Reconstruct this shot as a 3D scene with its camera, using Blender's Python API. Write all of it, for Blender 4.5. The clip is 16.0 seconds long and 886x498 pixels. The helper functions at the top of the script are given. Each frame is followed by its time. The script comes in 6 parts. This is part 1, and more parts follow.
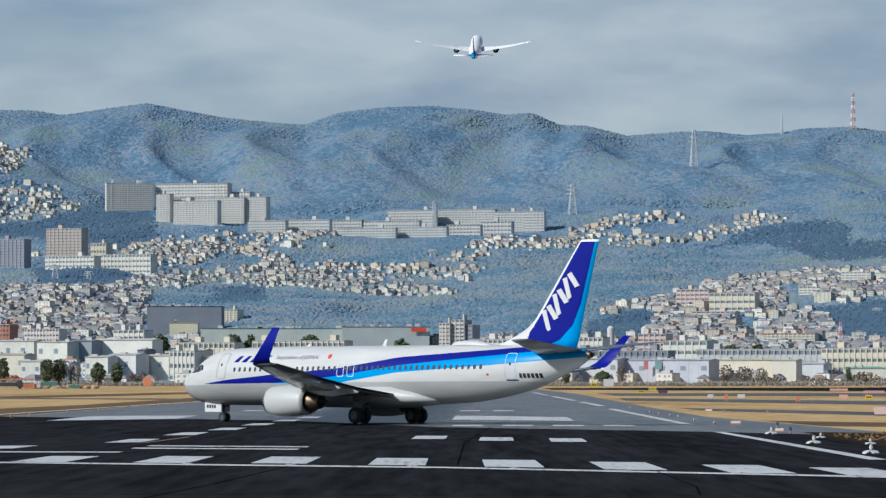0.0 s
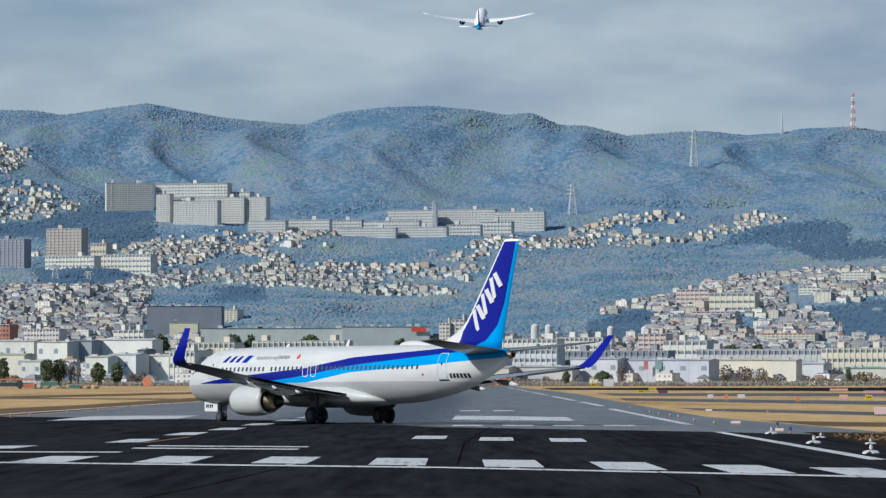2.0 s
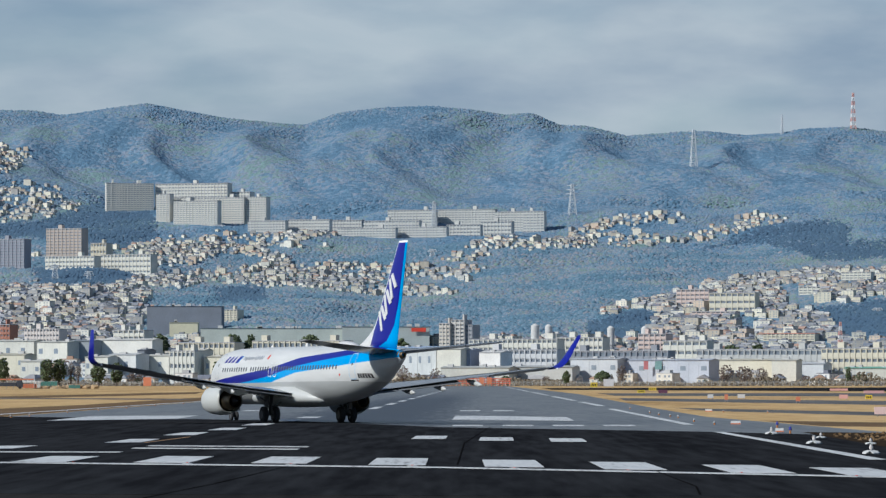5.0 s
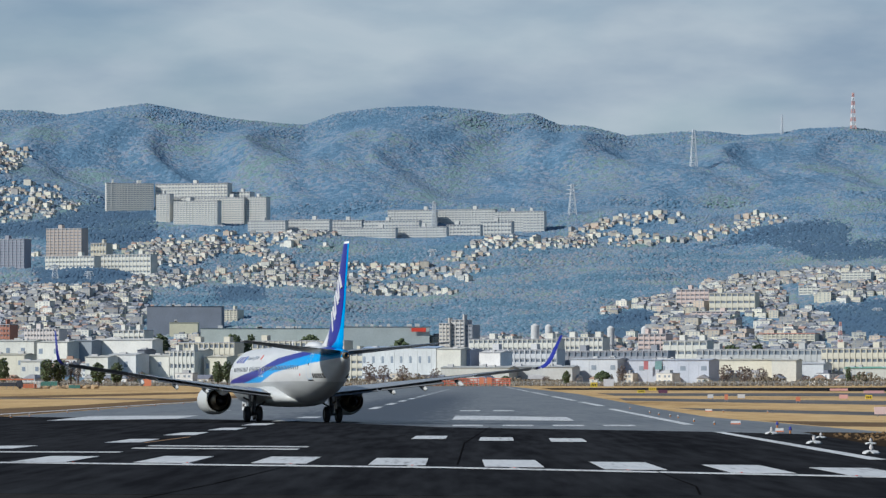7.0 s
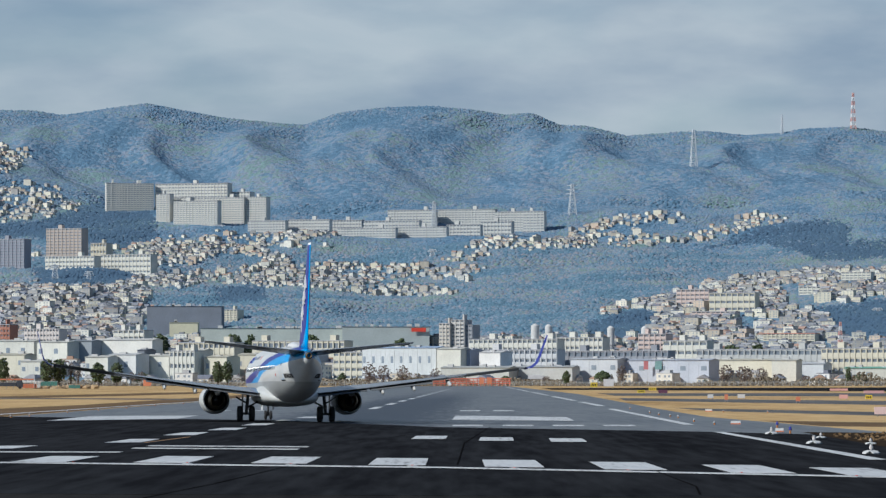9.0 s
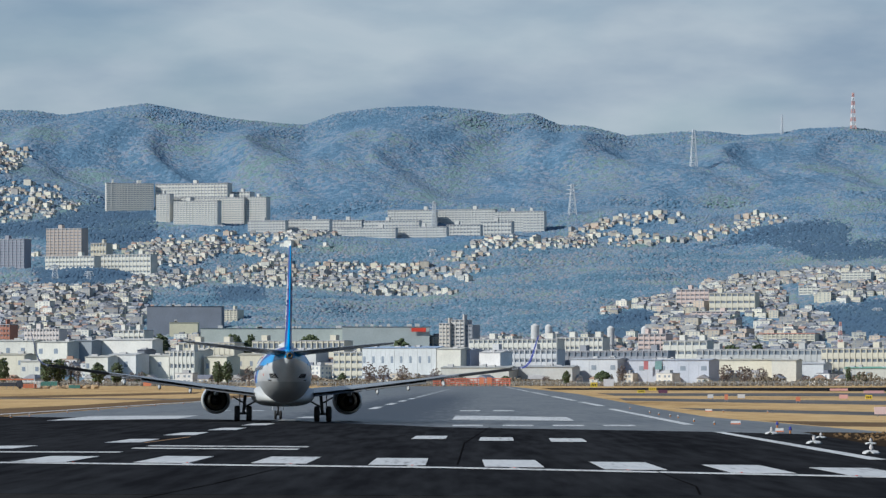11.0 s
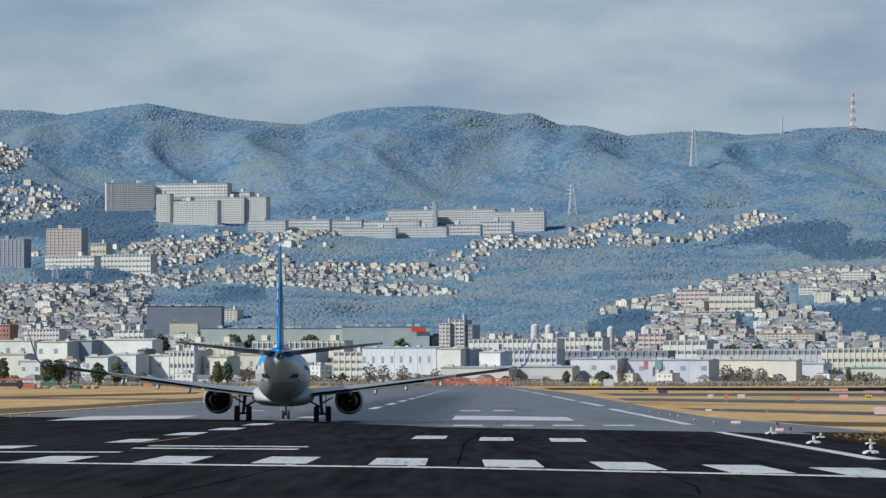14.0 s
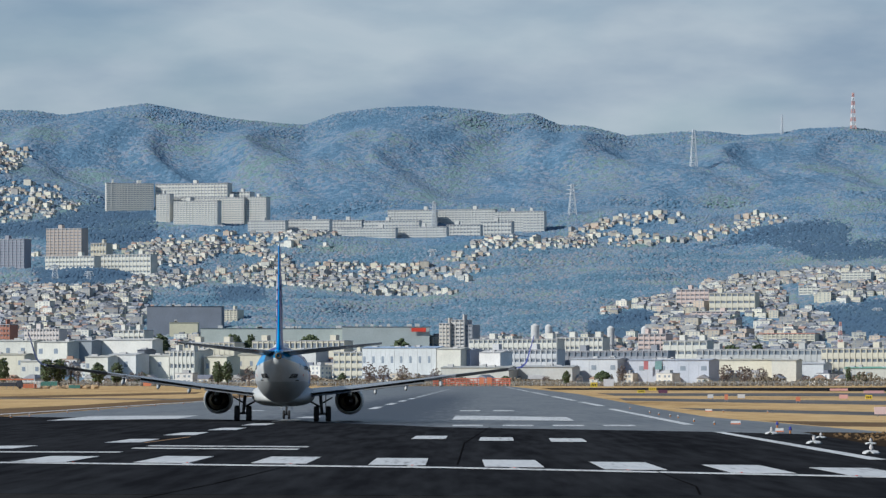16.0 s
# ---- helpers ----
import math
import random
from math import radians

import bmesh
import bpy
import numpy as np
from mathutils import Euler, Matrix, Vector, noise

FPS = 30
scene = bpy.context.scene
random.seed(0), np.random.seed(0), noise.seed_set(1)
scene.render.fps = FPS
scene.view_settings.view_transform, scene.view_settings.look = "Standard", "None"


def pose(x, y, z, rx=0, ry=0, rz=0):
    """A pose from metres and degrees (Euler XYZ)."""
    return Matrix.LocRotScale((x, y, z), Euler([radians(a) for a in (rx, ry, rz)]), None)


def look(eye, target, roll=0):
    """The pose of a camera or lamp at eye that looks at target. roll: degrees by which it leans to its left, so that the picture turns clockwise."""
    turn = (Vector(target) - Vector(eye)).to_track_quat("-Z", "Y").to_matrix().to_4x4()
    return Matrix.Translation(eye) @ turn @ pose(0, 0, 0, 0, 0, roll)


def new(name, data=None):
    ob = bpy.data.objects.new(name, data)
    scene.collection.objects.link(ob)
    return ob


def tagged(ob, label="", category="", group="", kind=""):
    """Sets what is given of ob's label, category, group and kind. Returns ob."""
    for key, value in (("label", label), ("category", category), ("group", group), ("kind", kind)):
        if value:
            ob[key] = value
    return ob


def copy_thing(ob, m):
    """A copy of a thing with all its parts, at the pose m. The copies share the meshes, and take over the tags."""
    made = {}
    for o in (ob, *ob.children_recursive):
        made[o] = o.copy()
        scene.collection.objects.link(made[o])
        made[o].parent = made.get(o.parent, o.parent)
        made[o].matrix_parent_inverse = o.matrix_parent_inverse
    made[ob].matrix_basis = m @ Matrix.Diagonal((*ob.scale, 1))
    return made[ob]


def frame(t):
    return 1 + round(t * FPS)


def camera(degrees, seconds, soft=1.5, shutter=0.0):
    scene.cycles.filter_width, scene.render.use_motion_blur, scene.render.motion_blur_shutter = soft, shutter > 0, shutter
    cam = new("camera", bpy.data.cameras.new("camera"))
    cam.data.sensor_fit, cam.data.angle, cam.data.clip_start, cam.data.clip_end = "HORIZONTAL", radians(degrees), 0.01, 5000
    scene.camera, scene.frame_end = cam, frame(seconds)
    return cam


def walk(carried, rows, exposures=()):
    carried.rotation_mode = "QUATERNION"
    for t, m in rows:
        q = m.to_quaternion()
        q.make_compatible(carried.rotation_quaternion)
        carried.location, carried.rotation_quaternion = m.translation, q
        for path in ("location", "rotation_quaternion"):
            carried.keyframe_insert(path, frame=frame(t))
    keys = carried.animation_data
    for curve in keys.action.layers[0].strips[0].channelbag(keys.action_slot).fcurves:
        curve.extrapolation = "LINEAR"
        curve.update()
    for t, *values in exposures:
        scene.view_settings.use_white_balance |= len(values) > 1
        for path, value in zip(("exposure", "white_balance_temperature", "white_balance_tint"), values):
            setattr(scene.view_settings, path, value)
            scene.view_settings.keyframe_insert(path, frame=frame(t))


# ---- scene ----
# camera: long lens on a bank at the runway's end, standing still
cam = camera(12.504, 16.0, soft=1.35)
EYE = (0.0, 0.0, 2.942)
UP = math.tan(radians(1.867))
walk(cam, [(0.0, look(EYE, (0, 100, 2.942 + 100 * UP))), (16.0, look(EYE, (0, 100, 2.942 + 100 * UP)))],
     exposures=((0.0, -0.14, 5450, 8), (16.0, -0.14, 5450, 8)))

# ---- daylight ----
SUN_TO = Vector((-0.72, -0.42, 0.53)).normalized()
SUN_EL = math.asin(SUN_TO.z)
SUN_AZ = math.atan2(SUN_TO.x, SUN_TO.y)


def daylight():
    w = bpy.data.worlds.new("sky")
    scene.world = w
    w.use_nodes = True
    nt = w.node_tree
    nt.nodes.clear()
    N, L = nt.nodes.new, nt.links.new
    out, bg = N("ShaderNodeOutputWorld"), N("ShaderNodeBackground")
    sky = N("ShaderNodeTexSky")
    sky.sky_type, sky.sun_disc = "NISHITA", False
    sky.sun_elevation, sky.sun_rotation = SUN_EL, SUN_AZ
    sky.air_density, sky.dust_density, sky.ozone_density = 1.0, 0.5, 2.0
    tc, mp = N("ShaderNodeTexCoord"), N("ShaderNodeMapping")
    mp.inputs["Scale"].default_value = (12, 12, 38)
    mp.inputs["Location"].default_value = (3.1, 0.4, 1.7)
    L(tc.outputs["Generated"], mp.inputs["Vector"])
    n1 = N("ShaderNodeTexNoise")
    n1.inputs["Scale"].default_value, n1.inputs["Detail"].default_value = 1.2, 5
    n1.inputs["Roughness"].default_value, n1.inputs["Distortion"].default_value = 0.5, 0.35
    L(mp.outputs["Vector"], n1.inputs["Vector"])
    cov = N("ShaderNodeValToRGB")
    cov.color_ramp.elements[0].position, cov.color_ramp.elements[1].position = 0.36, 0.62
    cov.color_ramp.elements[0].color = (0.55, 0.55, 0.55, 1)
    cov.color_ramp.elements[1].color = (0.95, 0.95, 0.95, 1)
    L(n1.outputs["Fac"], cov.inputs["Fac"])
    n2 = N("ShaderNodeTexNoise")
    n2.inputs["Scale"].default_value, n2.inputs["Detail"].default_value = 1.3, 5
    L(mp.outputs["Vector"], n2.inputs["Vector"])
    cc = N("ShaderNodeValToRGB")
    cc.color_ramp.elements[0].position, cc.color_ramp.elements[1].position = 0.34, 0.64
    cc.color_ramp.elements[0].color = (4.6, 5.3, 5.85, 1)
    cc.color_ramp.elements[1].color = (8.0, 8.15, 7.7, 1)
    L(n2.outputs["Fac"], cc.inputs["Fac"])
    mx = N("ShaderNodeMix")
    mx.data_type = "RGBA"
    # the clouds thin out towards the zenith
    high = N("ShaderNodeSeparateXYZ")
    L(tc.outputs["Generated"], high.inputs[0])
    thin = N("ShaderNodeMapRange")
    thin.inputs["From Min"].default_value, thin.inputs["From Max"].default_value = 0.10, 0.5
    thin.inputs["To Min"].default_value, thin.inputs["To Max"].default_value = 1.0, 0.15
    L(high.outputs[2], thin.inputs["Value"])
    cover = N("ShaderNodeMath")
    cover.operation = "MULTIPLY"
    L(cov.outputs["Color"], cover.inputs[0])
    L(thin.outputs[0], cover.inputs[1])
    # and towards the south, left clear out of view to keep the tail dark
    south = N("ShaderNodeMapRange")
    south.inputs["From Min"].default_value, south.inputs["From Max"].default_value = -0.25, 0.6
    south.inputs["To Min"].default_value, south.inputs["To Max"].default_value = 0.12, 1.0
    L(high.outputs[1], south.inputs["Value"])
    patch = N("ShaderNodeMath")
    patch.operation = "MULTIPLY"
    L(cover.outputs[0], patch.inputs[0])
    L(south.outputs[0], patch.inputs[1])
    L(patch.outputs[0], mx.inputs["Factor"])
    L(sky.outputs["Color"], mx.inputs[6])
    L(cc.outputs["Color"], mx.inputs[7])
    L(mx.outputs[2], bg.inputs["Color"])
    bg.inputs["Strength"].default_value = 0.073
    L(bg.outputs[0], out.inputs["Surface"])
    lamp = bpy.data.lights.new("sun", "SUN")
    lamp.energy, lamp.angle, lamp.color = 5.0, radians(0.6), (1.0, 0.885, 0.715)
    ob = new("sun", lamp)
    ob.matrix_world = look(SUN_TO * 50, (0, 0, 0))


daylight()


# ---- materials ----
def nodes(name):
    m = bpy.data.materials.new(name)
    m.use_nodes = True
    nt = m.node_tree
    return m, nt, nt.nodes["Principled BSDF"], nt.nodes.new, nt.links.new


def noise_tex(nt, scale, detail=4, vec=None, stretch=None):
    n = nt.nodes.new("ShaderNodeTexNoise")
    n.inputs["Scale"].default_value, n.inputs["Detail"].default_value = scale, detail
    if vec is None:
        vec = nt.nodes.new("ShaderNodeTexCoord").outputs["Object"]
    if stretch:
        mp = nt.nodes.new("ShaderNodeMapping")
        mp.inputs["Scale"].default_value = stretch
        nt.links.new(vec, mp.inputs["Vector"])
        vec = mp.outputs["Vector"]
    nt.links.new(vec, n.inputs["Vector"])
    return n.outputs["Fac"]


def ramp(nt, fac, stops, mode="LINEAR"):
    r = nt.nodes.new("ShaderNodeValToRGB")
    r.color_ramp.interpolation = mode
    while len(r.color_ramp.elements) < len(stops):
        r.color_ramp.elements.new(0.5)
    for e, (p, c) in zip(r.color_ramp.elements, stops):
        e.position = p
        e.color = (*c, 1) if not isinstance(c, (int, float)) else (c, c, c, 1)
    nt.links.new(fac, r.inputs["Fac"])
    return r.outputs["Color"]


def mix(nt, fac, a, b, mode="MIX"):
    n = nt.nodes.new("ShaderNodeMix")
    n.data_type, n.blend_type = "RGBA", mode
    for v, i in ((fac, 0), (a, 6), (b, 7)):
        if isinstance(v, (int, float)):
            n.inputs[i].default_value = v
        elif isinstance(v, tuple):
            n.inputs[i].default_value = (*v, 1)
        else:
            nt.links.new(v, n.inputs[i])
    return n.outputs[2]


def calc(nt, op, a, b=None):
    n = nt.nodes.new("ShaderNodeMath")
    n.operation = op
    for i, v in enumerate((a, b)):
        if v is None:
            continue
        if isinstance(v, (int, float)):
            n.inputs[i].default_value = v
        else:
            nt.links.new(v, n.inputs[i])
    return n.outputs[0]


def relief(nt, bs, height, strength, dist):
    b = nt.nodes.new("ShaderNodeBump")
    b.inputs["Strength"].default_value, b.inputs["Distance"].default_value = strength, dist
    nt.links.new(height, b.inputs["Height"])
    nt.links.new(b.outputs["Normal"], bs.inputs["Normal"])


def plain(name, a, b=None, rough=0.6, metal=0.0, big=0.5, small=8.0, bump=0.0, island=0.0, spec=0.5):
    """Two-scale mottled surface between two colours."""
    m, nt, bs, N, L = nodes(name)
    b = b or tuple(c * 0.82 for c in a)
    n1, n2 = noise_tex(nt, big, 4), noise_tex(nt, small, 5)
    f = calc(nt, "ADD", calc(nt, "MULTIPLY", n1, 0.6), calc(nt, "MULTIPLY", n2, 0.4))
    col = ramp(nt, f, [(0.35, b), (0.62, a)])
    if island:
        g = N("ShaderNodeNewGeometry")
        v = ramp(nt, g.outputs["Random Per Island"], [(0, 1 - island), (1, 1.0)])
        col = mix(nt, 1.0, col, v, "MULTIPLY")
    L(col, bs.inputs["Base Color"])
    bs.inputs["Roughness"].default_value, bs.inputs["Metallic"].default_value = rough, metal
    bs.inputs["Specular IOR Level"].default_value = spec
    if bump:
        relief(nt, bs, n2, 0.6, bump)
    return m


def picks(name, colours, rough=0.7, small=0.4, object_random=False):
    """One colour out of several for each island (or each object), slightly weathered."""
    m, nt, bs, N, L = nodes(name)
    if object_random:
        r = N("ShaderNodeObjectInfo").outputs["Random"]
    else:
        r = N("ShaderNodeNewGeometry").outputs["Random Per Island"]
    k = len(colours)
    col = ramp(nt, r, [(i / k, c) for i, c in enumerate(colours)], "CONSTANT")
    w = ramp(nt, noise_tex(nt, small, 5), [(0.3, 0.78), (0.7, 1.0)])
    L(mix(nt, 1.0, col, w, "MULTIPLY"), bs.inputs["Base Color"])
    bs.inputs["Roughness"].default_value = rough
    return m


def asphalt(name, dark, light, gloss=0.0, rubber=False):
    m, nt, bs, N, L = nodes(name)
    pos = N("ShaderNodeNewGeometry").outputs["Position"]
    n1 = noise_tex(nt, 0.9, 5, pos, (0.25, 0.02, 1))
    n2 = noise_tex(nt, 0.9, 7, pos, (1.6, 0.09, 1))
    n3 = noise_tex(nt, 40, 3, pos)
    f = calc(nt, "ADD", calc(nt, "MULTIPLY", n1, 0.4), calc(nt, "ADD", calc(nt, "MULTIPLY", n2, 0.45), calc(nt, "MULTIPLY", n3, 0.15)))
    col = ramp(nt, f, [(0.40, dark), (0.60, light)])
    if rubber:
        # tyre rubber of the touchdowns, along the runway's middle
        sep = N("ShaderNodeSeparateXYZ")
        L(pos, sep.inputs[0])
        # the wandering centre of the track
        x = calc(nt, "SUBTRACT", sep.outputs[0], calc(nt, "MULTIPLY", calc(nt, "SUBTRACT", sep.outputs[1], 300.0), 0.0105))
        off = calc(nt, "ABSOLUTE", calc(nt, "ADD", x, 6.5))
        edge = calc(nt, "ADD", calc(nt, "DIVIDE", off, 9.0), calc(nt, "MULTIPLY", calc(nt, "SUBTRACT", n2, 0.5), 1.3))
        across = ramp(nt, edge, [(0.5, 1.0), (1.1, 0.0)])
        along = ramp(nt, calc(nt, "DIVIDE", sep.outputs[1], 1500.0), [(0.17, 0.6), (0.2, 1.0), (0.42, 0.95), (0.6, 0.4), (0.8, 0.0)])
        k = calc(nt, "MULTIPLY", across, along)
        col = mix(nt, k, col, (0.016, 0.016, 0.022))
    L(col, bs.inputs["Base Color"])
    bs.inputs["Roughness"].default_value = 0.95 - 2.2 * gloss
    bs.inputs["Specular IOR Level"].default_value = gloss
    relief(nt, bs, n3, 0.4, 0.01)
    return m


def marking(name):
    """White runway paint, worn and streaked by tyres."""
    m, nt, bs, N, L = nodes(name)
    pos = N("ShaderNodeNewGeometry").outputs["Position"]
    w = noise_tex(nt, 1.0, 6, pos, (5.0, 0.25, 1))
    s = noise_tex(nt, 0.8, 4, pos, (0.6, 0.1, 1))
    f = calc(nt, "ADD", calc(nt, "MULTIPLY", w, 0.6), calc(nt, "MULTIPLY", s, 0.4))
    L(ramp(nt, f, [(0.34, (0.24, 0.24, 0.24)), (0.46, (0.55, 0.56, 0.56)), (0.65, (0.64, 0.645, 0.635))]), bs.inputs["Base Color"])
    bs.inputs["Roughness"].default_value = 0.6
    return m


def dry_grass(name):
    m, nt, bs, N, L = nodes(name)
    pos = N("ShaderNodeNewGeometry").outputs["Position"]
    n1 = noise_tex(nt, 1, 5, pos, (0.05, 0.012, 1))
    n2 = noise_tex(nt, 1, 6, pos, (0.5, 0.15, 1))
    f = calc(nt, "ADD", calc(nt, "MULTIPLY", n1, 0.55), calc(nt, "MULTIPLY", n2, 0.45))
    L(ramp(nt, f, [(0.34, (0.25, 0.155, 0.065)), (0.48, (0.50, 0.335, 0.15)), (0.64, (0.64, 0.46, 0.23))]), bs.inputs["Base Color"])
    bs.inputs["Roughness"].default_value = 0.95
    bs.inputs["Specular IOR Level"].default_value = 0.1
    relief(nt, bs, noise_tex(nt, 3, 5, pos), 0.8, 0.15)
    return m


def hazy_forest_mat(name, stops, far=False):
    """Leafy canopy with haze put into its colour; far: crowns too small to tell apart are grain and relief."""
    m, nt, bs, N, L = nodes(name)
    pos = N("ShaderNodeNewGeometry").outputs["Position"]
    n1, n2 = noise_tex(nt, 0.011, 6, pos), noise_tex(nt, 0.3, 5, pos)
    tufts = noise_tex(nt, 0.13, 8, pos)
    r = N("ShaderNodeNewGeometry").outputs["Random Per Island"]
    if far:
        crowns = N("ShaderNodeTexVoronoi")
        crowns.inputs["Scale"].default_value = 0.2
        L(pos, crowns.inputs["Vector"])
        r = N("ShaderNodeSeparateColor")
        L(crowns.outputs["Color"], r.inputs[0])
        r = r.outputs[0]
    f = calc(nt, "ADD", calc(nt, "MULTIPLY", n1, 0.6), calc(nt, "ADD", calc(nt, "MULTIPLY", tufts, 0.24), calc(nt, "MULTIPLY", r, 0.16)))
    col = ramp(nt, f, stops)
    w = ramp(nt, calc(nt, "ADD", calc(nt, "MULTIPLY", n2, 0.5), calc(nt, "MULTIPLY", tufts, 0.5)), [(0.33, 0.68), (0.5, 0.95), (0.66, 1.15)])
    L(mix(nt, 1.0, col, w, "MULTIPLY"), bs.inputs["Base Color"])
    bs.inputs["Roughness"].default_value = 0.9
    bs.inputs["Specular IOR Level"].default_value = 0.15
    # blue sheen stands in for haze over the slopes
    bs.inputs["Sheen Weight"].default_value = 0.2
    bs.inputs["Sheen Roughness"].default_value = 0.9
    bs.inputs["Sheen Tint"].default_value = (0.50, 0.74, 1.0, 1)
    b = N("ShaderNodeBump")
    b.inputs["Strength"].default_value = 0.5
    if far:
        b.inputs["Strength"].default_value, b.inputs["Distance"].default_value = 0.55, 4.0
        L(calc(nt, "SUBTRACT", n2, calc(nt, "MULTIPLY", crowns.outputs["Distance"], 0.5)), b.inputs["Height"])
    else:
        # normals bent skyward to soften the shade between crowns, as haze would
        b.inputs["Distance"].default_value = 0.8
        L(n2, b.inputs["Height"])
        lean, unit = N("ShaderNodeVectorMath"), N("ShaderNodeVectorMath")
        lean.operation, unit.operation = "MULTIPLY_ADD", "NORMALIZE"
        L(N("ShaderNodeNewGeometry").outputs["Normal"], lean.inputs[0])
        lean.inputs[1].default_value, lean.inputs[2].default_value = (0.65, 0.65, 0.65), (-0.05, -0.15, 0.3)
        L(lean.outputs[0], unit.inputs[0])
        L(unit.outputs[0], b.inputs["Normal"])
    L(b.outputs["Normal"], bs.inputs["Normal"])
    return m


# canopy tones made bluer and paler than leaves: painted haze
HAZY_FOREST = [(0.41, (0.06, 0.128, 0.205)), (0.46, (0.092, 0.168, 0.245)), (0.51, (0.132, 0.194, 0.268)), (0.555, (0.198, 0.208, 0.255)), (0.60, (0.135, 0.208, 0.185))]
HAZY_COPSE = [(0.41, (0.07, 0.14, 0.19)), (0.46, (0.102, 0.175, 0.228)), (0.51, (0.152, 0.2, 0.248)), (0.555, (0.24, 0.213, 0.23)), (0.60, (0.15, 0.213, 0.17))]
# dark tones that hold a cloud's shadow besides darker groves
SHADED_DARK_WOOD = [(0.34, (0.024, 0.052, 0.1)), (0.5, (0.034, 0.068, 0.118)), (0.66, (0.042, 0.078, 0.115))]
M = dict(
    grass=dry_grass("dry_grass"),
    asphalt=asphalt("runway_asphalt", (0.013, 0.014, 0.0165), (0.031, 0.033, 0.037)),
    asphalt_far=asphalt("grey_asphalt", (0.085, 0.087, 0.088), (0.17, 0.17, 0.164), gloss=0.25, rubber=True),
    asphalt_near=asphalt("old_asphalt", (0.020, 0.020, 0.021), (0.034, 0.033, 0.033)),
    taxi=asphalt("taxiway_asphalt", (0.10, 0.10, 0.105), (0.17, 0.17, 0.17)),
    paint=marking("runway_paint"),
    yellow_line=plain("yellow_paint", (0.45, 0.25, 0.1), rough=0.7),
    town_ground=plain("suburban_ground", (0.16, 0.15, 0.13), (0.08, 0.09, 0.07), rough=0.95, big=0.01, small=0.1, spec=0.1),
    brown_grass=plain("brown_grass", (0.2, 0.125, 0.06), (0.10, 0.07, 0.04), rough=0.95, big=0.05, small=1.0, spec=0.1),
    hill=hazy_forest_mat("hill_ground", HAZY_FOREST, True),
    wood=hazy_forest_mat("woodland", HAZY_FOREST),
    copse=hazy_forest_mat("copse", HAZY_COPSE),
    shaded_dark_wood=hazy_forest_mat("conifer_wood", SHADED_DARK_WOOD),
    white=plain("white_aircraft_paint", (0.64, 0.64, 0.64), (0.6, 0.6, 0.605), rough=0.4, big=0.4, small=3),
    grey=plain("grey_aircraft_paint", (0.11, 0.11, 0.115), (0.07, 0.07, 0.075), rough=0.35, big=0.5, small=4),
    blue=plain("deep_blue_paint", (0.008, 0.012, 0.25), (0.006, 0.01, 0.21), rough=0.3, spec=0.15),
    sky_blue=plain("light_blue_paint", (0.012, 0.29, 0.68), (0.011, 0.26, 0.62), rough=0.3, spec=0.2),
    metal=plain("bare_metal", (0.62, 0.62, 0.62), (0.5, 0.5, 0.5), rough=0.3, metal=1.0),
    hot_metal=plain("heat_stained_metal", (0.24, 0.19, 0.12), (0.12, 0.095, 0.07), rough=0.5, metal=1.0),
    cabin_glass=plain("cabin_glass", (0.07, 0.078, 0.095), rough=0.2),
    dark=plain("dark_cavity", (0.015, 0.015, 0.017), rough=0.7),
    tyre=plain("tyre_rubber", (0.022, 0.022, 0.024), rough=0.85),
    glass=plain("dark_glass", (0.02, 0.022, 0.028), rough=0.08),
    red=plain("red_paint", (0.62, 0.06, 0.03), rough=0.5),
)


# ---- building blocks ----
def mesh(name, verts, faces, mats=(), smooth=False, which=None):
    me = bpy.data.meshes.new(name)
    me.from_pydata([tuple(v) for v in verts], [], [tuple(f) for f in faces])
    for m in mats if isinstance(mats, (list, tuple)) else [mats]:
        me.materials.append(m)
    if which is not None:
        me.polygons.foreach_set("material_index", which)
    if smooth:
        me.polygons.foreach_set("use_smooth", [True] * len(me.polygons))
    me.update()
    return me


def part(name, data, parent=None, label="", at=None):
    ob = new(name, data)
    if parent:
        ob.parent = parent
    if at is not None:
        ob.matrix_basis = at
    if label:
        tagged(ob, label)
    return ob


def thing(name, label, category, at=None, group="", kind=""):
    ob = new(name)
    ob.empty_display_size = 0.5
    if at is not None:
        ob.matrix_basis = at
    return tagged(ob, label, category, group, kind)


def loft(rings, cap=True, closed=True):
    """Vertices and faces of a skin over rings of equal length."""
    n = len(rings[0])
    v = [p for r in rings for p in r]
    f = []
    for i in range(len(rings) - 1):
        for j in range(n if closed else n - 1):
            k = (j + 1) % n
            f.append((i * n + j, i * n + k, (i + 1) * n + k, (i + 1) * n + j))
    if cap:
        f.append(tuple(range(n - 1, -1, -1)))
        f.append(tuple((len(rings) - 1) * n + j for j in range(n)))
    return v, f


def box(x0, y0, z0, x1, y1, z1, base=0):
    v = [(x0, y0, z0), (x1, y0, z0), (x1, y1, z0), (x0, y1, z0), (x0, y0, z1), (x1, y0, z1), (x1, y1, z1), (x0, y1, z1)]
    f = [(0, 3, 2, 1), (4, 5, 6, 7), (0, 1, 5, 4), (1, 2, 6, 5), (2, 3, 7, 6), (3, 0, 4, 7)]
    return v, [tuple(i + base for i in q) for q in f]


def boxes(spec):
    v, f = [], []
    for s in spec:
        a, b = box(*s, base=len(v))
        v += a
        f += b
    return v, f


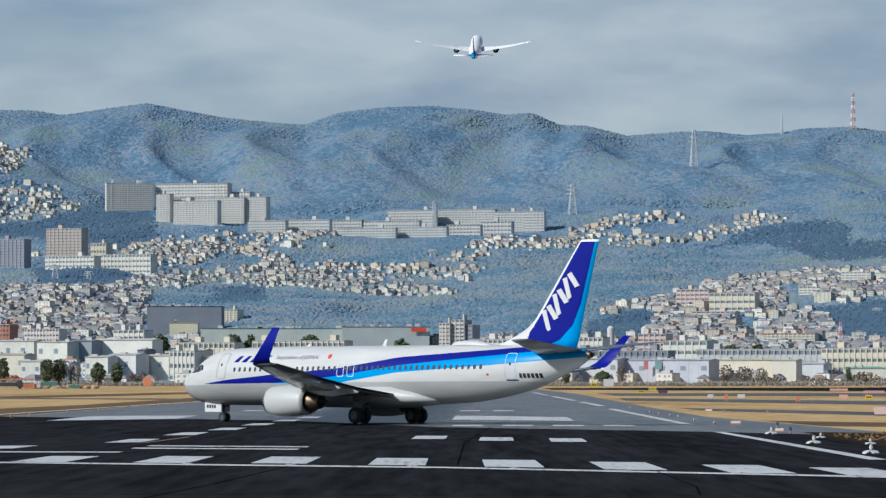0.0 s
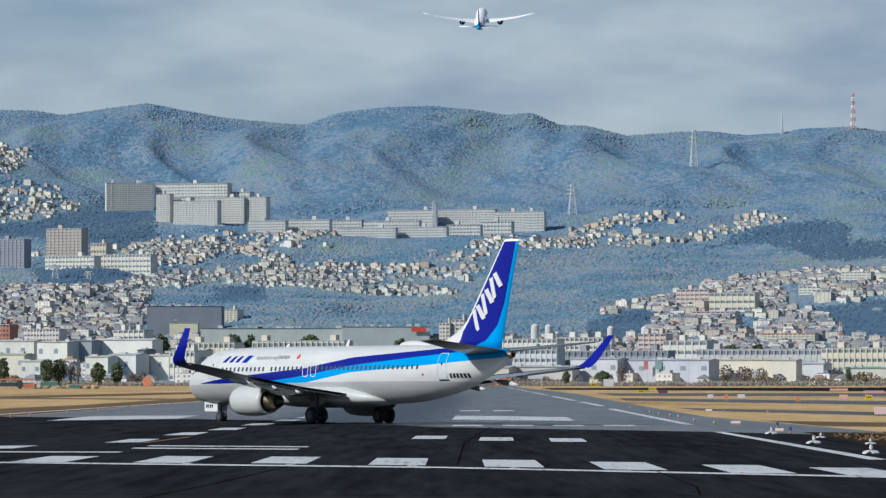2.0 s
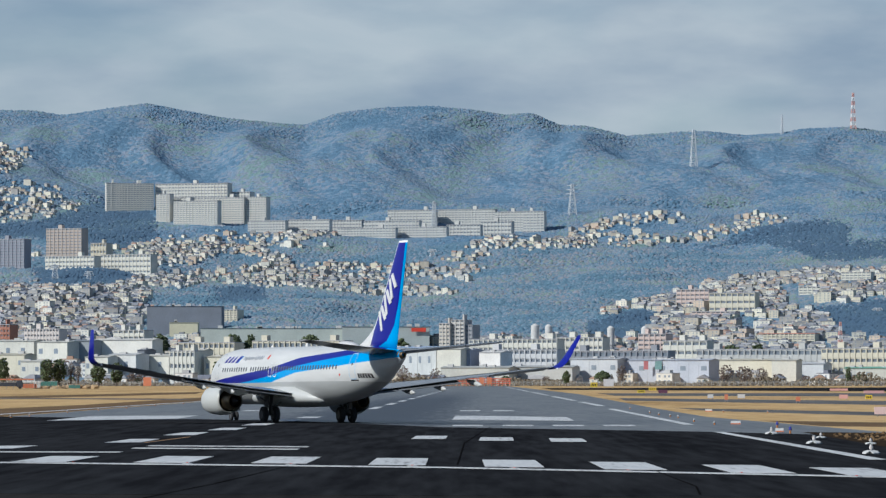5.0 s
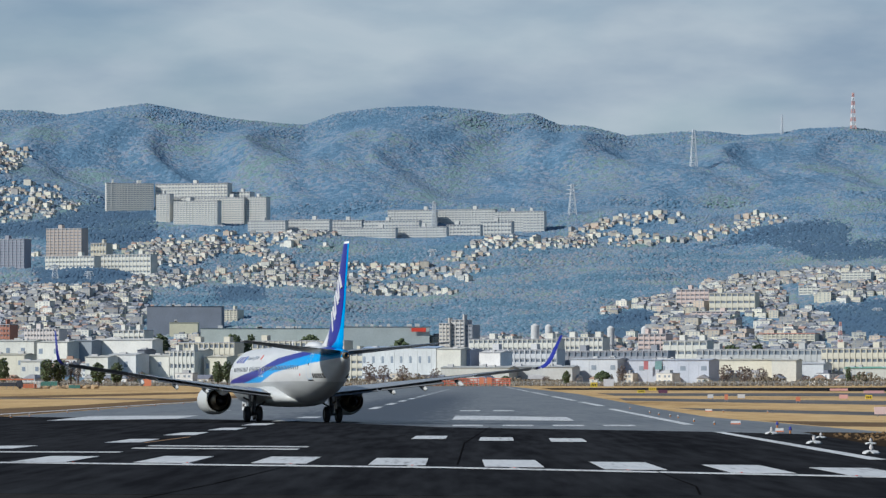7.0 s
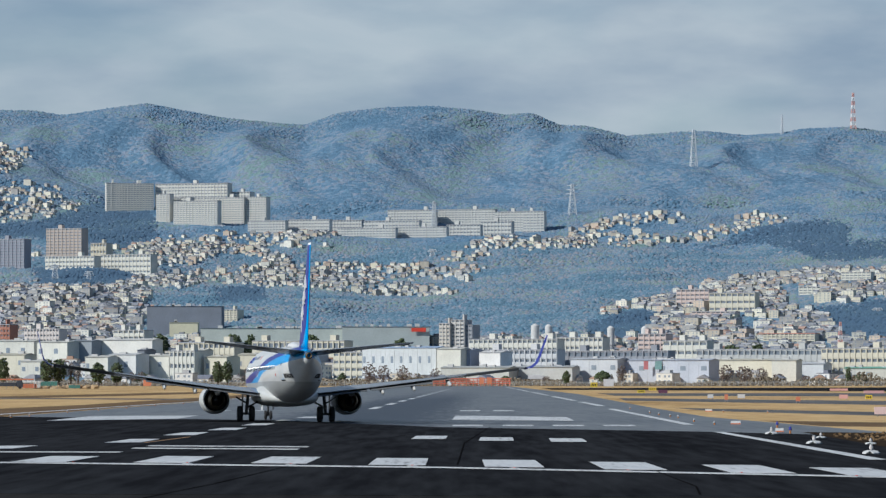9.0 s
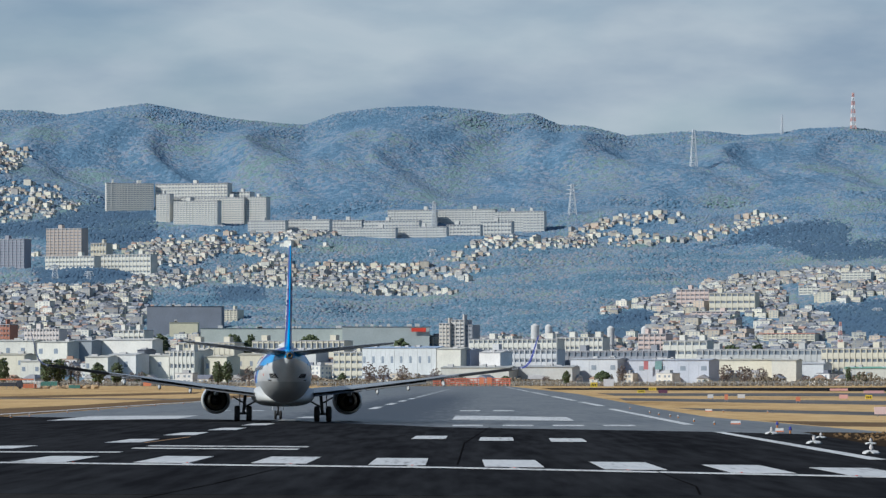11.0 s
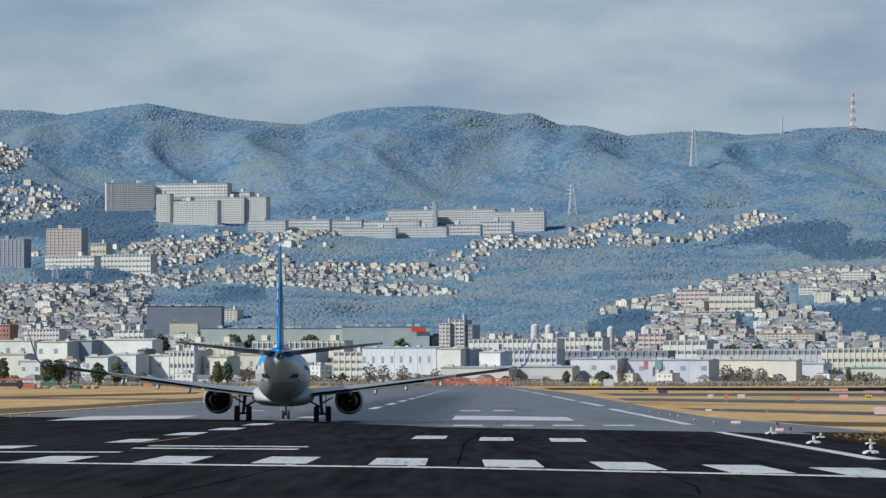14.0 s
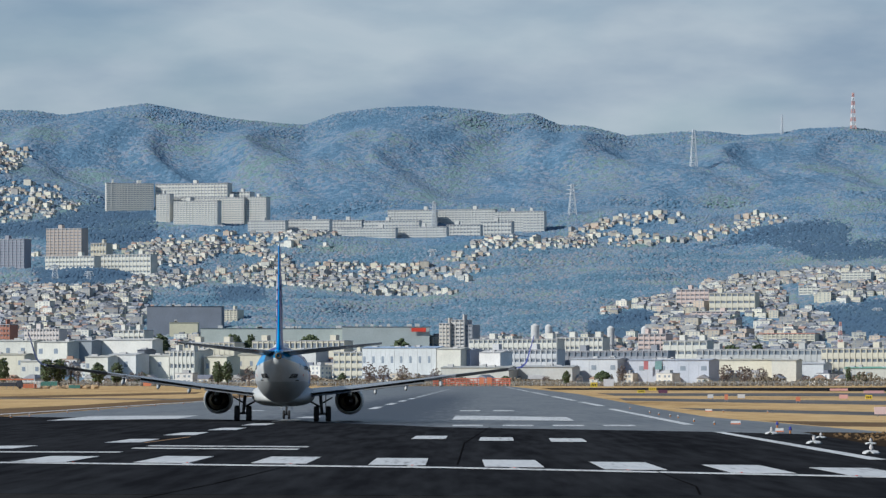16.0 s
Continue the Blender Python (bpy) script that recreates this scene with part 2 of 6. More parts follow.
def tube(a, b, r0, r1=None, n=10):
    a, b = Vector(a), Vector(b)
    q = (b - a).to_track_quat("Z", "Y")
    r1 = r0 if r1 is None else r1
    ring = lambda c, r: [c + q @ Vector((r * math.cos(t), r * math.sin(t), 0)) for t in [2 * math.pi * i / n for i in range(n)]]
    return loft([ring(a, r0), ring(b, r1)])


def join(*vf):
    v, f = [], []
    for a, b in vf:
        f += [tuple(i + len(v) for i in q) for q in b]
        v += list(a)
    return v, f


def sheet(name, corners, z, mat, label="", category="", kind="structure", parent=None):
    ob = part(name, mesh(name, [(x, y, z) for x, y in corners], [tuple(range(len(corners)))], mat), parent)
    return tagged(ob, label, category, "", kind)


# ---- the lie of the land ----
F = 7156.0
# columns, rises and ridge rows fitted to the camera's view
VIEW_COLUMNS = [-400, 150, 400, 650, 900, 1100, 1300, 1500, 2000]
VIEW_RISE = {
    2480: [-4] * 9,
    2900: [66, 66, 72, 78, 72, 68, 74, 74, 74],
    3450: [165, 160, 148, 120, 130, 130, 152, 165, 165],
    3850: [215, 205, 175, 175, 205, 205, 190, 200, 200],
    4100: [245, 258, 256, 247, 254, 236, 236, 250, 250],
    4280: [300, 305, 274, 276, 274, 285, 288, 294, 294],
    4400: [392, 318, 290, 300, 304, 305, 312, 325, 325],
}
RIDGE = [(-400, 205), (0, 193), (60, 194), (110, 202), (180, 191), (260, 180), (330, 194), (400, 207), (470, 214), (540, 219), (600, 197), (680, 188), (760, 185), (840, 192), (895, 201), (940, 197), (990, 219), (1040, 221), (1110, 239), (1200, 232), (1250, 230), (1320, 238), (1390, 233), (1420, 226), (1500, 223), (1568, 231), (1700, 245), (2000, 260)]
ROWS = sorted(VIEW_RISE)


def swell(x, y, s, seed):
    return noise.fractal(Vector((x / s, y / s, seed)), 1.0, 2.0, 4)


def land(x, y):
    """Height of the ground at a place, shaped to fit the camera's view."""
    if y <= 2350:
        return 0.0
    b = 784 + F * x / y
    row = lambda k: float(np.interp(b, VIEW_COLUMNS, VIEW_RISE[k]))
    ridge = 674 - float(np.interp(b, [p[0] for p in RIDGE], [p[1] for p in RIDGE]))
    if y <= 4400:
        ks = [(2350, -7.5)] + [(k, row(k)) for k in ROWS]
        e = float(np.interp(y, [k[0] for k in ks], [k[1] for k in ks]))
        return max(0.0, 2.94 + e * y / F + swell(x, y, 170, 3.0) * 11 * min(1, (y - 2350) / 400))
    lo = row(4400)
    if y <= 4830:
        t = (y - 4400) / 430
        spur = noise.ridged_multi_fractal(Vector((x / 210 + 0.25 * math.sin(y / 90), y / 600, 5.0)), 1.0, 2.1, 4, 1.0, 2.0) - 1.0
        e = lo + (ridge - lo) * (t ** 0.9) + spur * 52 * math.sin(math.pi * min(1, t * 1.05)) * 0.9
        return 2.94 + min(e, ridge - (1 - t) * 6) * y / F + swell(x, y, 150, 3.0) * 7 * (1 - t)
    return (2.94 + ridge * 4830 / F) * max(0.0, 1 - (y - 4830) / 700)


GX = np.linspace(-620, 620, 156)
GY = np.concatenate([np.linspace(-40, 2350, 12), np.linspace(2366, 4400, 128), np.linspace(4410, 4990, 60)])
GZ = np.array([[land(x, y) for x in GX] for y in GY])


def heights(x, y):
    """Heights of the ground sheet at many places."""
    i = np.clip(np.searchsorted(GY, y) - 1, 0, len(GY) - 2)
    u = (x - GX[0]) / (GX[1] - GX[0])
    j = np.clip(u.astype(int), 0, len(GX) - 2)
    fx, fy = u - j, (y - GY[i]) / (GY[i + 1] - GY[i])
    return (GZ[i, j] * (1 - fx) + GZ[i, j + 1] * fx) * (1 - fy) + (GZ[i + 1, j] * (1 - fx) + GZ[i + 1, j + 1] * fx) * fy


def ground():
    xs, ys = GX, GY
    v = [(xs[j], ys[i], GZ[i, j]) for i in range(len(ys)) for j in range(len(xs))]
    n = len(xs)
    f, w = [], []
    for i in range(len(ys) - 1):
        for j in range(n - 1):
            f.append((i * n + j, i * n + j + 1, (i + 1) * n + j + 1, (i + 1) * n + j))
            w.append(1 if ys[i] > 2399 else 0)
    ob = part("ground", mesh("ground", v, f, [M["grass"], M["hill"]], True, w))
    tagged(ob, "flat airfield of dry straw-coloured grass rising into wooded hills", "ground", "", "structure")

    # sheets out of view, added to keep skylight off aircraft bellies
    v, f = [], []
    for x0, y0, x1, y1 in ((-4000, -3000, -620, 4990), (620, -3000, 4000, 4990), (-620, -3000, 620, -40)):
        f.append(tuple(range(len(v), len(v) + 4)))
        v += [(x0, y0, -0.02), (x1, y0, -0.02), (x1, y1, -0.02), (x0, y1, -0.02)]
    ob = part("ground_beyond", mesh("ground_beyond", v, f, M["town_ground"]))
    tagged(ob, "unseen flat suburban ground round the airfield, added to block light from below", "ground", "", "structure")


ground()


def icosa():
    p = (1 + 5 ** 0.5) / 2
    v = np.array([(-1, p, 0), (1, p, 0), (-1, -p, 0), (1, -p, 0), (0, -1, p), (0, 1, p), (0, -1, -p), (0, 1, -p), (p, 0, -1), (p, 0, 1), (-p, 0, -1), (-p, 0, 1)]) / math.hypot(1, p)
    f = np.array([(0, 11, 5), (0, 5, 1), (0, 1, 7), (0, 7, 10), (0, 10, 11), (1, 5, 9), (5, 11, 4), (11, 10, 2), (10, 7, 6), (7, 1, 8), (3, 9, 4), (3, 4, 2), (3, 2, 6), (3, 6, 8), (3, 8, 9), (4, 9, 5), (2, 4, 11), (6, 2, 10), (8, 6, 7), (9, 8, 1)])
    return v, f


def octa():
    v = np.array([(1, 0, 0), (0, 1, 0), (-1, 0, 0), (0, -1, 0), (0, 0, 1), (0, 0, -1)], float)
    return v, np.array([(0, 1, 4), (1, 2, 4), (2, 3, 4), (3, 0, 4), (1, 0, 5), (2, 1, 5), (3, 2, 5), (0, 3, 5)])


def clumps(rng, centres, radii, tall=0.9, rough=0.28, base=icosa):
    """Uneven crowns, one island each, as arrays."""
    bv, bf = base()
    k, n = len(centres), len(bv)
    turn = rng.uniform(0, 6.28, k)
    c, s = np.cos(turn)[:, None], np.sin(turn)[:, None]
    bv = np.stack([bv[None, :, 0] * c - bv[None, :, 1] * s, bv[None, :, 0] * s + bv[None, :, 1] * c, np.repeat(bv[None, :, 2], k, 0)], 2)
    jit = 1 + rng.uniform(-rough, rough, (k, n, 1))
    v = bv * jit * radii[:, None, None] * np.array([1, 1, tall])
    v = (v + centres[:, None, :]).reshape(-1, 3)
    f = (bf[None] + (np.arange(k) * n)[:, None, None]).reshape(-1, 3)
    return v.tolist(), f.tolist()


# ---- runway, taxiways and markings ----
def airfield():
    sheet("runway", [(-38, 252), (26, 205), (25, 240), (21.5, 330), (22.5, 420), (30, 900), (36, 2250), (-22, 2250), (-36, 300), (-38, 250.5)], 0.010, M["asphalt_far"], "long grey asphalt runway dark with tyre rubber", "runway")
    sheet("runway_end", [(-60, 112.5), (60, 94), (40, 170), (27, 204.9), (16, 232), (0, 256), (-12, 300), (-38.1, 335), (-90, 395)], 0.014, M["asphalt"], "dark resurfaced asphalt at the runway end", "runway")
    sheet("stopway", [(-60, -20), (60, -20), (60, 93.9), (-60, 112.4)], 0.012, M["asphalt_near"], "old brownish asphalt before the runway end", "pavement")
    sheet("shoulder", [(-38.05, 252.1), (-90, 290.2), (-75, 300), (-38.05, 330)], 0.012, M["taxi"], "grey paved runway shoulder", "pavement")
    for c in ([(25, 440), (26, 395), (37.5, 338), (60, 228), (75, 254), (41.5, 378)], [(30, 690), (27, 600), (54, 492), (90, 350), (105, 425), (64, 588)], [(36, 950), (34, 800), (83, 757), (150, 700), (160, 850), (106, 966)]):
        sheet("taxiway", c, 0.008, M["taxi"], "grey asphalt taxiway crossing the dry grass", "taxiway")
    sheet("taxiway", [(40, 1640), (36, 1330), (123, 1120), (200, 980), (290, 1500), (195, 1784)], 0.008, M["asphalt"], "dark asphalt taxiway crossing the dry grass", "taxiway")
    sheet("brown_verge", [(-84, 757), (-73, 662), (-55, 900), (-64, 1080)], 0.004, M["brown_grass"], "strip of darker brown dead grass beside the runway", "grass")
    sheet("brown_verge", [(-52, 282), (-36.3, 322), (-24, 2200), (-34, 2200), (-44, 500)], 0.004, M["brown_grass"], "strip of darker brown dead grass beside the runway", "grass")
    sheet("brown_verge", [(24.6, 262), (60, 225), (60, 232), (23.5, 300)], 0.004, M["brown_grass"], "strip of darker brown dead grass beside the runway", "grass")
    sheet("taxiway", [(-40, 620), (-40, 655), (-200, 860), (-200, 830)], 0.008, M["taxi"], "grey asphalt taxiway crossing the dry grass", "taxiway")


def stripe(corners, name="runway_marking", label="worn white painted stripe on the asphalt", mat=None, group="runway markings"):
    me = mesh(name, [(x, y, z) for z in (0.016, 0.024) for x, y in corners], [(4, 5, 6, 7), (0, 1, 5, 4), (1, 2, 6, 5), (2, 3, 7, 6), (3, 0, 4, 7)], mat or M["paint"])
    tagged(part(name, me), label, "marking", group, "structure")


def markings():
    # threshold bars, the row slightly aslant
    along = [-3, 0, 1, 2, 3, 4, 5, 6, 7, 10]
    for i in range(-3, 11):
        x = float(np.interp(i, along, [-28.6, -15.65, -11.1, -6.83, -2.61, 1.43, 5.36, 9.18, 12.6, 23.0]))
        y = float(np.interp(i, along, [147.5, 145.4, 145.2, 144.2, 141.3, 138.0, 134.0, 129.0, 124.4, 111.0]))
        far = 0.38 - 0.09 * i
        stripe([(x, y), (x + 2.0, y - 1.0), (x + 1.95 + far, y + 11.4), (x + far, y + 12.2)])
    xs = [-30, -15.8, 0, 13.4, 26]
    ys = [150, 144.4, 136, 122.5, 109]
    for i in range(4):
        stripe([(xs[i], ys[i]), (xs[i + 1], ys[i + 1]), (xs[i + 1], ys[i + 1] + 1.7), (xs[i], ys[i] + 1.7)], "threshold_line", "thin white line across the runway end")
    # three short bars
    for x, y in ((-1.6, 204.5), (1.75, 198.5), (5.2, 195)):
        stripe([(x, y), (x + 1.72, y - 0.6), (x + 1.85, y + 10.4), (x + 0.2, y + 11.2)])
    # aiming marks both sides
    stripe([(0.7, 306), (9.6, 297.4), (10.0, 326), (1.05, 340)], label="broad worn white aiming mark on the runway")
    stripe([(-29.1, 297.4), (-20.5, 312), (-20.6, 341), (-29.2, 336)], label="broad worn white aiming mark on the runway")
    # dashes of the old centre line
    for x, y in ((-16.0, 191.5), (-15.05, 217.5), (-14.0, 240), (-13.3, 266), (-12.4, 292), (-11.6, 318)):
        stripe([(x, y), (x + 1.65, y + 1), (x + 1.75, y + 12.5), (x + 0.3, y + 12.0)])
    stripe([(-13.5, 175.2), (-6.2, 172.2), (-6.15, 174.2), (-13.45, 177.2)])
    stripe([(-13.3, 181.4), (-6.0, 178.4), (-5.95, 180.6), (-13.25, 183.6)])
    stripe([(-24, 166.3), (-13.2, 165.2), (-13.2, 167.2), (-24, 168.3)])
    stripe([(-24, 172), (-18.6, 175), (-18.3, 183), (-24, 180)])
    stripe([(-14.17, 191.7), (-14.02, 191.7), (-13.15, 211), (-13.3, 211)], label="faded orange guide line on the asphalt", mat=M["yellow_line"])
    # edge lines
    stripe([(15.85, 150.6), (16.5, 150.6), (16.05, 231.9), (15.5, 231.9)], label="white runway edge line")
    stripe([(16.1, 270.6), (16.8, 270.6), (17.9, 422.8), (17.15, 422.8)], label="white runway edge line")
    for a, b in ((470, 560), (600, 760), (820, 1050), (1120, 1400), (1500, 1900)):
        stripe([(17.6 + 0.0078 * (a - 420), a), (18.5 + 0.0078 * (a - 420), a), (18.5 + 0.0078 * (b - 420), b), (17.6 + 0.0078 * (b - 420), b)], label="white runway edge line")
    stripe([(-40, 296), (-39.2, 296), (-34.6, 557), (-35.4, 557)], label="white runway edge line")
    stripe([(-35.2, 560), (-34.4, 560), (-27, 1500), (-28, 1500)], label="white runway edge line")
    # touchdown marks further on
    for y in (262, 392):
        for k in range(4 if y < 300 else 2):
            x = 0.6 + 3.3 * k + (y - 262) * 0.008
            stripe([(x, y), (x + 2.0, y), (x + 2.05, y + y * 0.025), (x + 0.05, y + y * 0.025)])
            if y > 300:
                xl = -24 + 3.3 * k + (y - 262) * 0.008
                stripe([(xl, y), (xl + 2.0, y), (xl + 2.05, y + y * 0.025), (xl + 0.05, y + y * 0.025)])
    for k in range(14):
        y = 420 + k * 75
        x = -9.0 + (y - 300) * 0.0095
        stripe([(x, y), (x + 0.9, y), (x + 1.2, y + 36), (x + 0.3, y + 36)], label="white runway centre line dash")


airfield()
markings()
# ---- the taxiing airliner ----
SP = 19.78


def P(s, l, z):
    """Station aft of the nose, distance to port and height, in the airliner's space."""
    return (-l, SP - s, z)


def curve_of(nt, s, points, smax=40.0, zmax=8.0):
    """A broken line z(s) as a value."""
    return calc(nt, "MULTIPLY", ramp(nt, calc(nt, "DIVIDE", s, smax), [(a / smax, b / zmax) for a, b in points]), zmax)


def livery(name):
    m, nt, bs, N, L = nodes(name)
    sep = N("ShaderNodeSeparateXYZ")
    L(N("ShaderNodeTexCoord").outputs["Object"], sep.inputs[0])
    s = calc(nt, "SUBTRACT", SP, sep.outputs[1])
    z = sep.outputs[2]
    up = curve_of(nt, s, [(3.3, 2.68), (6, 2.99), (10.4, 3.35), (16.9, 3.81), (22.16, 4.53), (29.8, 4.99), (33.8, 5.27), (37, 5.5)])
    mid = curve_of(nt, s, [(3.3, 2.68), (6, 2.71), (10.4, 2.76), (12.6, 2.91), (16.9, 3.28), (22.16, 3.97), (29.8, 4.57), (33.8, 4.89), (37, 5.1)])
    low = curve_of(nt, s, [(10.4, 2.74), (12.6, 2.75), (16.9, 2.80), (22.16, 3.49), (29.8, 3.93), (33.8, 4.22), (37.6, 4.5)])
    belly = curve_of(nt, s, [(2, 2.6), (6, 2.71), (22, 2.86), (30, 2.9), (36, 2.85)])
    dirt = ramp(nt, noise_tex(nt, 1.0, 5, None, (2.0, 0.3, 2.0)), [(0.3, 0.88), (0.65, 1.0)])
    col = mix(nt, calc(nt, "LESS_THAN", z, belly), (0.58, 0.585, 0.58), (0.39, 0.40, 0.40))
    blue = calc(nt, "MULTIPLY", calc(nt, "LESS_THAN", z, up), calc(nt, "GREATER_THAN", z, mid))
    light = calc(nt, "MULTIPLY", calc(nt, "LESS_THAN", z, mid), calc(nt, "MULTIPLY", calc(nt, "GREATER_THAN", z, low), calc(nt, "GREATER_THAN", s, 10.4)))
    col = mix(nt, calc(nt, "MULTIPLY", blue, calc(nt, "GREATER_THAN", s, 3.3)), col, (0.008, 0.012, 0.23))
    tail = calc(nt, "MULTIPLY", calc(nt, "GREATER_THAN", s, 33.0), calc(nt, "GREATER_THAN", z, low))
    light = calc(nt, "MAXIMUM", light, calc(nt, "MULTIPLY", tail, calc(nt, "SUBTRACT", 1.0, blue)))
    light = calc(nt, "MAXIMUM", light, calc(nt, "MULTIPLY", calc(nt, "GREATER_THAN", s, 35.4), calc(nt, "GREATER_THAN", z, low)))
    col = mix(nt, light, col, (0.012, 0.29, 0.68))
    L(mix(nt, 1.0, col, dirt, "MULTIPLY"), bs.inputs["Base Color"])
    bs.inputs["Roughness"].default_value = 0.3
    bs.inputs["Specular IOR Level"].default_value = 0.2
    return m


def fin_livery(name):
    m, nt, bs, N, L = nodes(name)
    sep = N("ShaderNodeSeparateXYZ")
    L(N("ShaderNodeTexCoord").outputs["Object"], sep.inputs[0])
    s, z = calc(nt, "SUBTRACT", SP, sep.outputs[1]), sep.outputs[2]
    lead = calc(nt, "MULTIPLY", ramp(nt, calc(nt, "DIVIDE", z, 13.0), [(5.2 / 13, 31.6 / 40), (6.5 / 13, 32.9 / 40), (7.4 / 13, 33.62 / 40), (12.3 / 13, 37.1 / 40)]), 40.0)
    trail = calc(nt, "MULTIPLY", ramp(nt, calc(nt, "DIVIDE", z, 13.0), [(5.1 / 13, 33.6 / 40), (5.6 / 13, 35.2 / 40), (6.6 / 13, 36.3 / 40), (8.0 / 13, 36.95 / 40), (12.3 / 13, 38.2 / 40)]), 40.0)
    col = mix(nt, calc(nt, "LESS_THAN", s, lead), (0.008, 0.012, 0.23), (0.72, 0.72, 0.72))
    col = mix(nt, calc(nt, "GREATER_THAN", s, trail), col, (0.012, 0.29, 0.68))
    col = mix(nt, calc(nt, "GREATER_THAN", z, 12.1), col, (0.8, 0.8, 0.8))
    L(col, bs.inputs["Base Color"])
    bs.inputs["Roughness"].default_value = 0.3
    bs.inputs["Specular IOR Level"].default_value = 0.15
    return m


M["livery"] = livery("airliner_livery")
M["fin_livery"] = fin_livery("fin_livery")
M["wing_grey"] = plain("wing_grey", (0.25, 0.26, 0.27), (0.2, 0.21, 0.22), rough=0.27, big=0.6, small=3)
M["cowl"] = plain("cowl_paint", (0.5, 0.51, 0.5), (0.45, 0.46, 0.45), rough=0.45)
M["door_line"] = plain("pale_blue_line", (0.42, 0.58, 0.75), rough=0.5)
M["rim"] = plain("dark_rim", (0.07, 0.07, 0.075), rough=0.5)
M["panel_line"] = plain("panel_line_grey", (0.33, 0.36, 0.42), rough=0.5)

FUS = [  # station, top, bottom, half width
    (0.0, 2.80, 2.74, 0.03), (0.12, 3.04, 2.46, 0.2), (0.35, 3.26, 2.1, 0.38), (0.75, 3.5, 1.8, 0.6), (1.3, 3.8, 1.56, 0.86), (1.9, 4.16, 1.42, 1.12), (2.5, 4.52, 1.33, 1.33),
    (3.2, 4.83, 1.27, 1.53), (4.2, 5.1, 1.23, 1.72), (5.4, 5.22, 1.21, 1.85), (6.6, 5.28, 1.2, 1.88), (10.5, 5.34, 1.22, 1.88), (15, 5.35, 1.26, 1.88), (20, 5.35, 1.3, 1.88), (24.5, 5.35, 1.34, 1.88),
    (26, 5.35, 1.38, 1.87), (28, 5.35, 1.5, 1.81), (29.3, 5.35, 1.67, 1.72), (30.6, 5.34, 1.88, 1.6), (32, 5.32, 2.16, 1.42), (33.2, 5.28, 2.44, 1.24), (34.4, 5.22, 2.88, 1.0), (35.6, 5.12, 3.36, 0.74), (36.6, 5.04, 3.78, 0.5), (37.1, 5.0, 4.02, 0.39), (37.6, 4.92, 4.3, 0.28)]


def body_at(s):
    ks = [f[0] for f in FUS]
    top, bot, w = (float(np.interp(s, ks, [f[i] for f in FUS])) for i in (1, 2, 3))
    return (top + bot) / 2, (top - bot) / 2, w


def skin(s, z):
    """Half width of the body at station s and height z, and the slope of the skin there."""
    c, r, w = body_at(s)
    k = max(-0.999, min(0.999, (z - c) / r))
    return w * math.sqrt(1 - k * k), math.atan2(k / r, math.sqrt(1 - k * k) / w)


def foil(c0, chord, thick, span_dir, n=12):
    """An aerofoil ring at leading edge c0 (s, l, z); span_dir (dl, dz) along the span."""
    nl, nz = -span_dir[1], span_dir[0]
    pts = []
    for i in range(n):
        t = i / (n - 1)
        x = (1 - math.cos(math.pi * t)) / 2
        pts.append((x, 0.6 * thick * (2.97 * math.sqrt(x) * 0.5 - 0.63 * x - 1.758 * x * x + 1.4215 * x ** 3 - 0.5075 * x ** 4) * 2 / 0.6 * 0.55))
    low = [(x, -0.6 * h) for x, h in pts[-2:0:-1]]
    s0, l0, z0 = c0
    return [(s0 + x * chord, l0 + nl * h * chord, z0 + nz * h * chord) for x, h in pts + low]


def surface(name, sections, side, mat, parent, label=""):
    """A wing-like part over sections (s, l, z, chord, thickness)."""
    rings = []
    for i, (s, l, z, c, t) in enumerate(sections):
        a, b = sections[max(0, i - 1)], sections[min(len(sections) - 1, i + 1)]
        d = Vector((b[1] - a[1], b[2] - a[2])).normalized()
        # outer wing and tailplane set nose-down so their undersides face the camera's view
        up = 0.075 * max(0.0, (l - 7.5) / 9.0) if name == "wing" else (0.06 if name == "stabilizer" else 0.0)
        rings.append([P(x, y * side, h + (x - s) * up) for x, y, h in foil((s, l, z), c, t, d)])
    return part(name, mesh(name, *loft(rings), mat, True), parent, label)


def revolve(profile, l, z, n=28, closed=False, squash=None):
    rings = []
    for s, r in profile:
        rings.append([P(s, l + r * math.cos(t), z + r * math.sin(t) * (squash if squash and math.sin(t) < 0 else 1)) for t in [2 * math.pi * k / n for k in range(n)]])
    return loft(rings, cap=False)


def dense(points, step=0.12):
    """The same outline with points every step."""
    out = []
    for (a, b), (c, d) in zip(points, points[1:] + points[:1]):
        k = max(1, int(math.hypot(c - a, d - b) / step))
        out += [(a + (c - a) * i / k, b + (d - b) * i / k) for i in range(k)]
    return out


def on_skin(s, z, side, lift):
    w, a = skin(s, z)
    return P(s, side * (w + lift * math.cos(a)), z + lift * math.sin(a))


def plate(points, side, mat, name, parent, label=""):
    """A thin painted plate that follows the body: points (s, z) round it; side +1 port, -1 starboard."""
    ring = dense(points)
    n = len(ring)
    cs, cz = sum(p[0] for p in ring) / n, sum(p[1] for p in ring) / n
    v, f = [on_skin(cs, cz, side, 0.014)], []
    for k in (0.33, 0.66, 1.0):
        v += [on_skin(cs + (s - cs) * k, cz + (z - cz) * k, side, 0.014) for s, z in ring]
    v += [on_skin(s, z, side, -0.01) for s, z in ring]
    for i in range(n):
        j = (i + 1) % n
        f.append((0, 1 + i, 1 + j))
        for k in range(3):
            f.append((1 + k * n + i, 1 + (k + 1) * n + i, 1 + (k + 1) * n + j, 1 + k * n + j))
    return part(name, mesh(name, v, f, mat), parent, label)


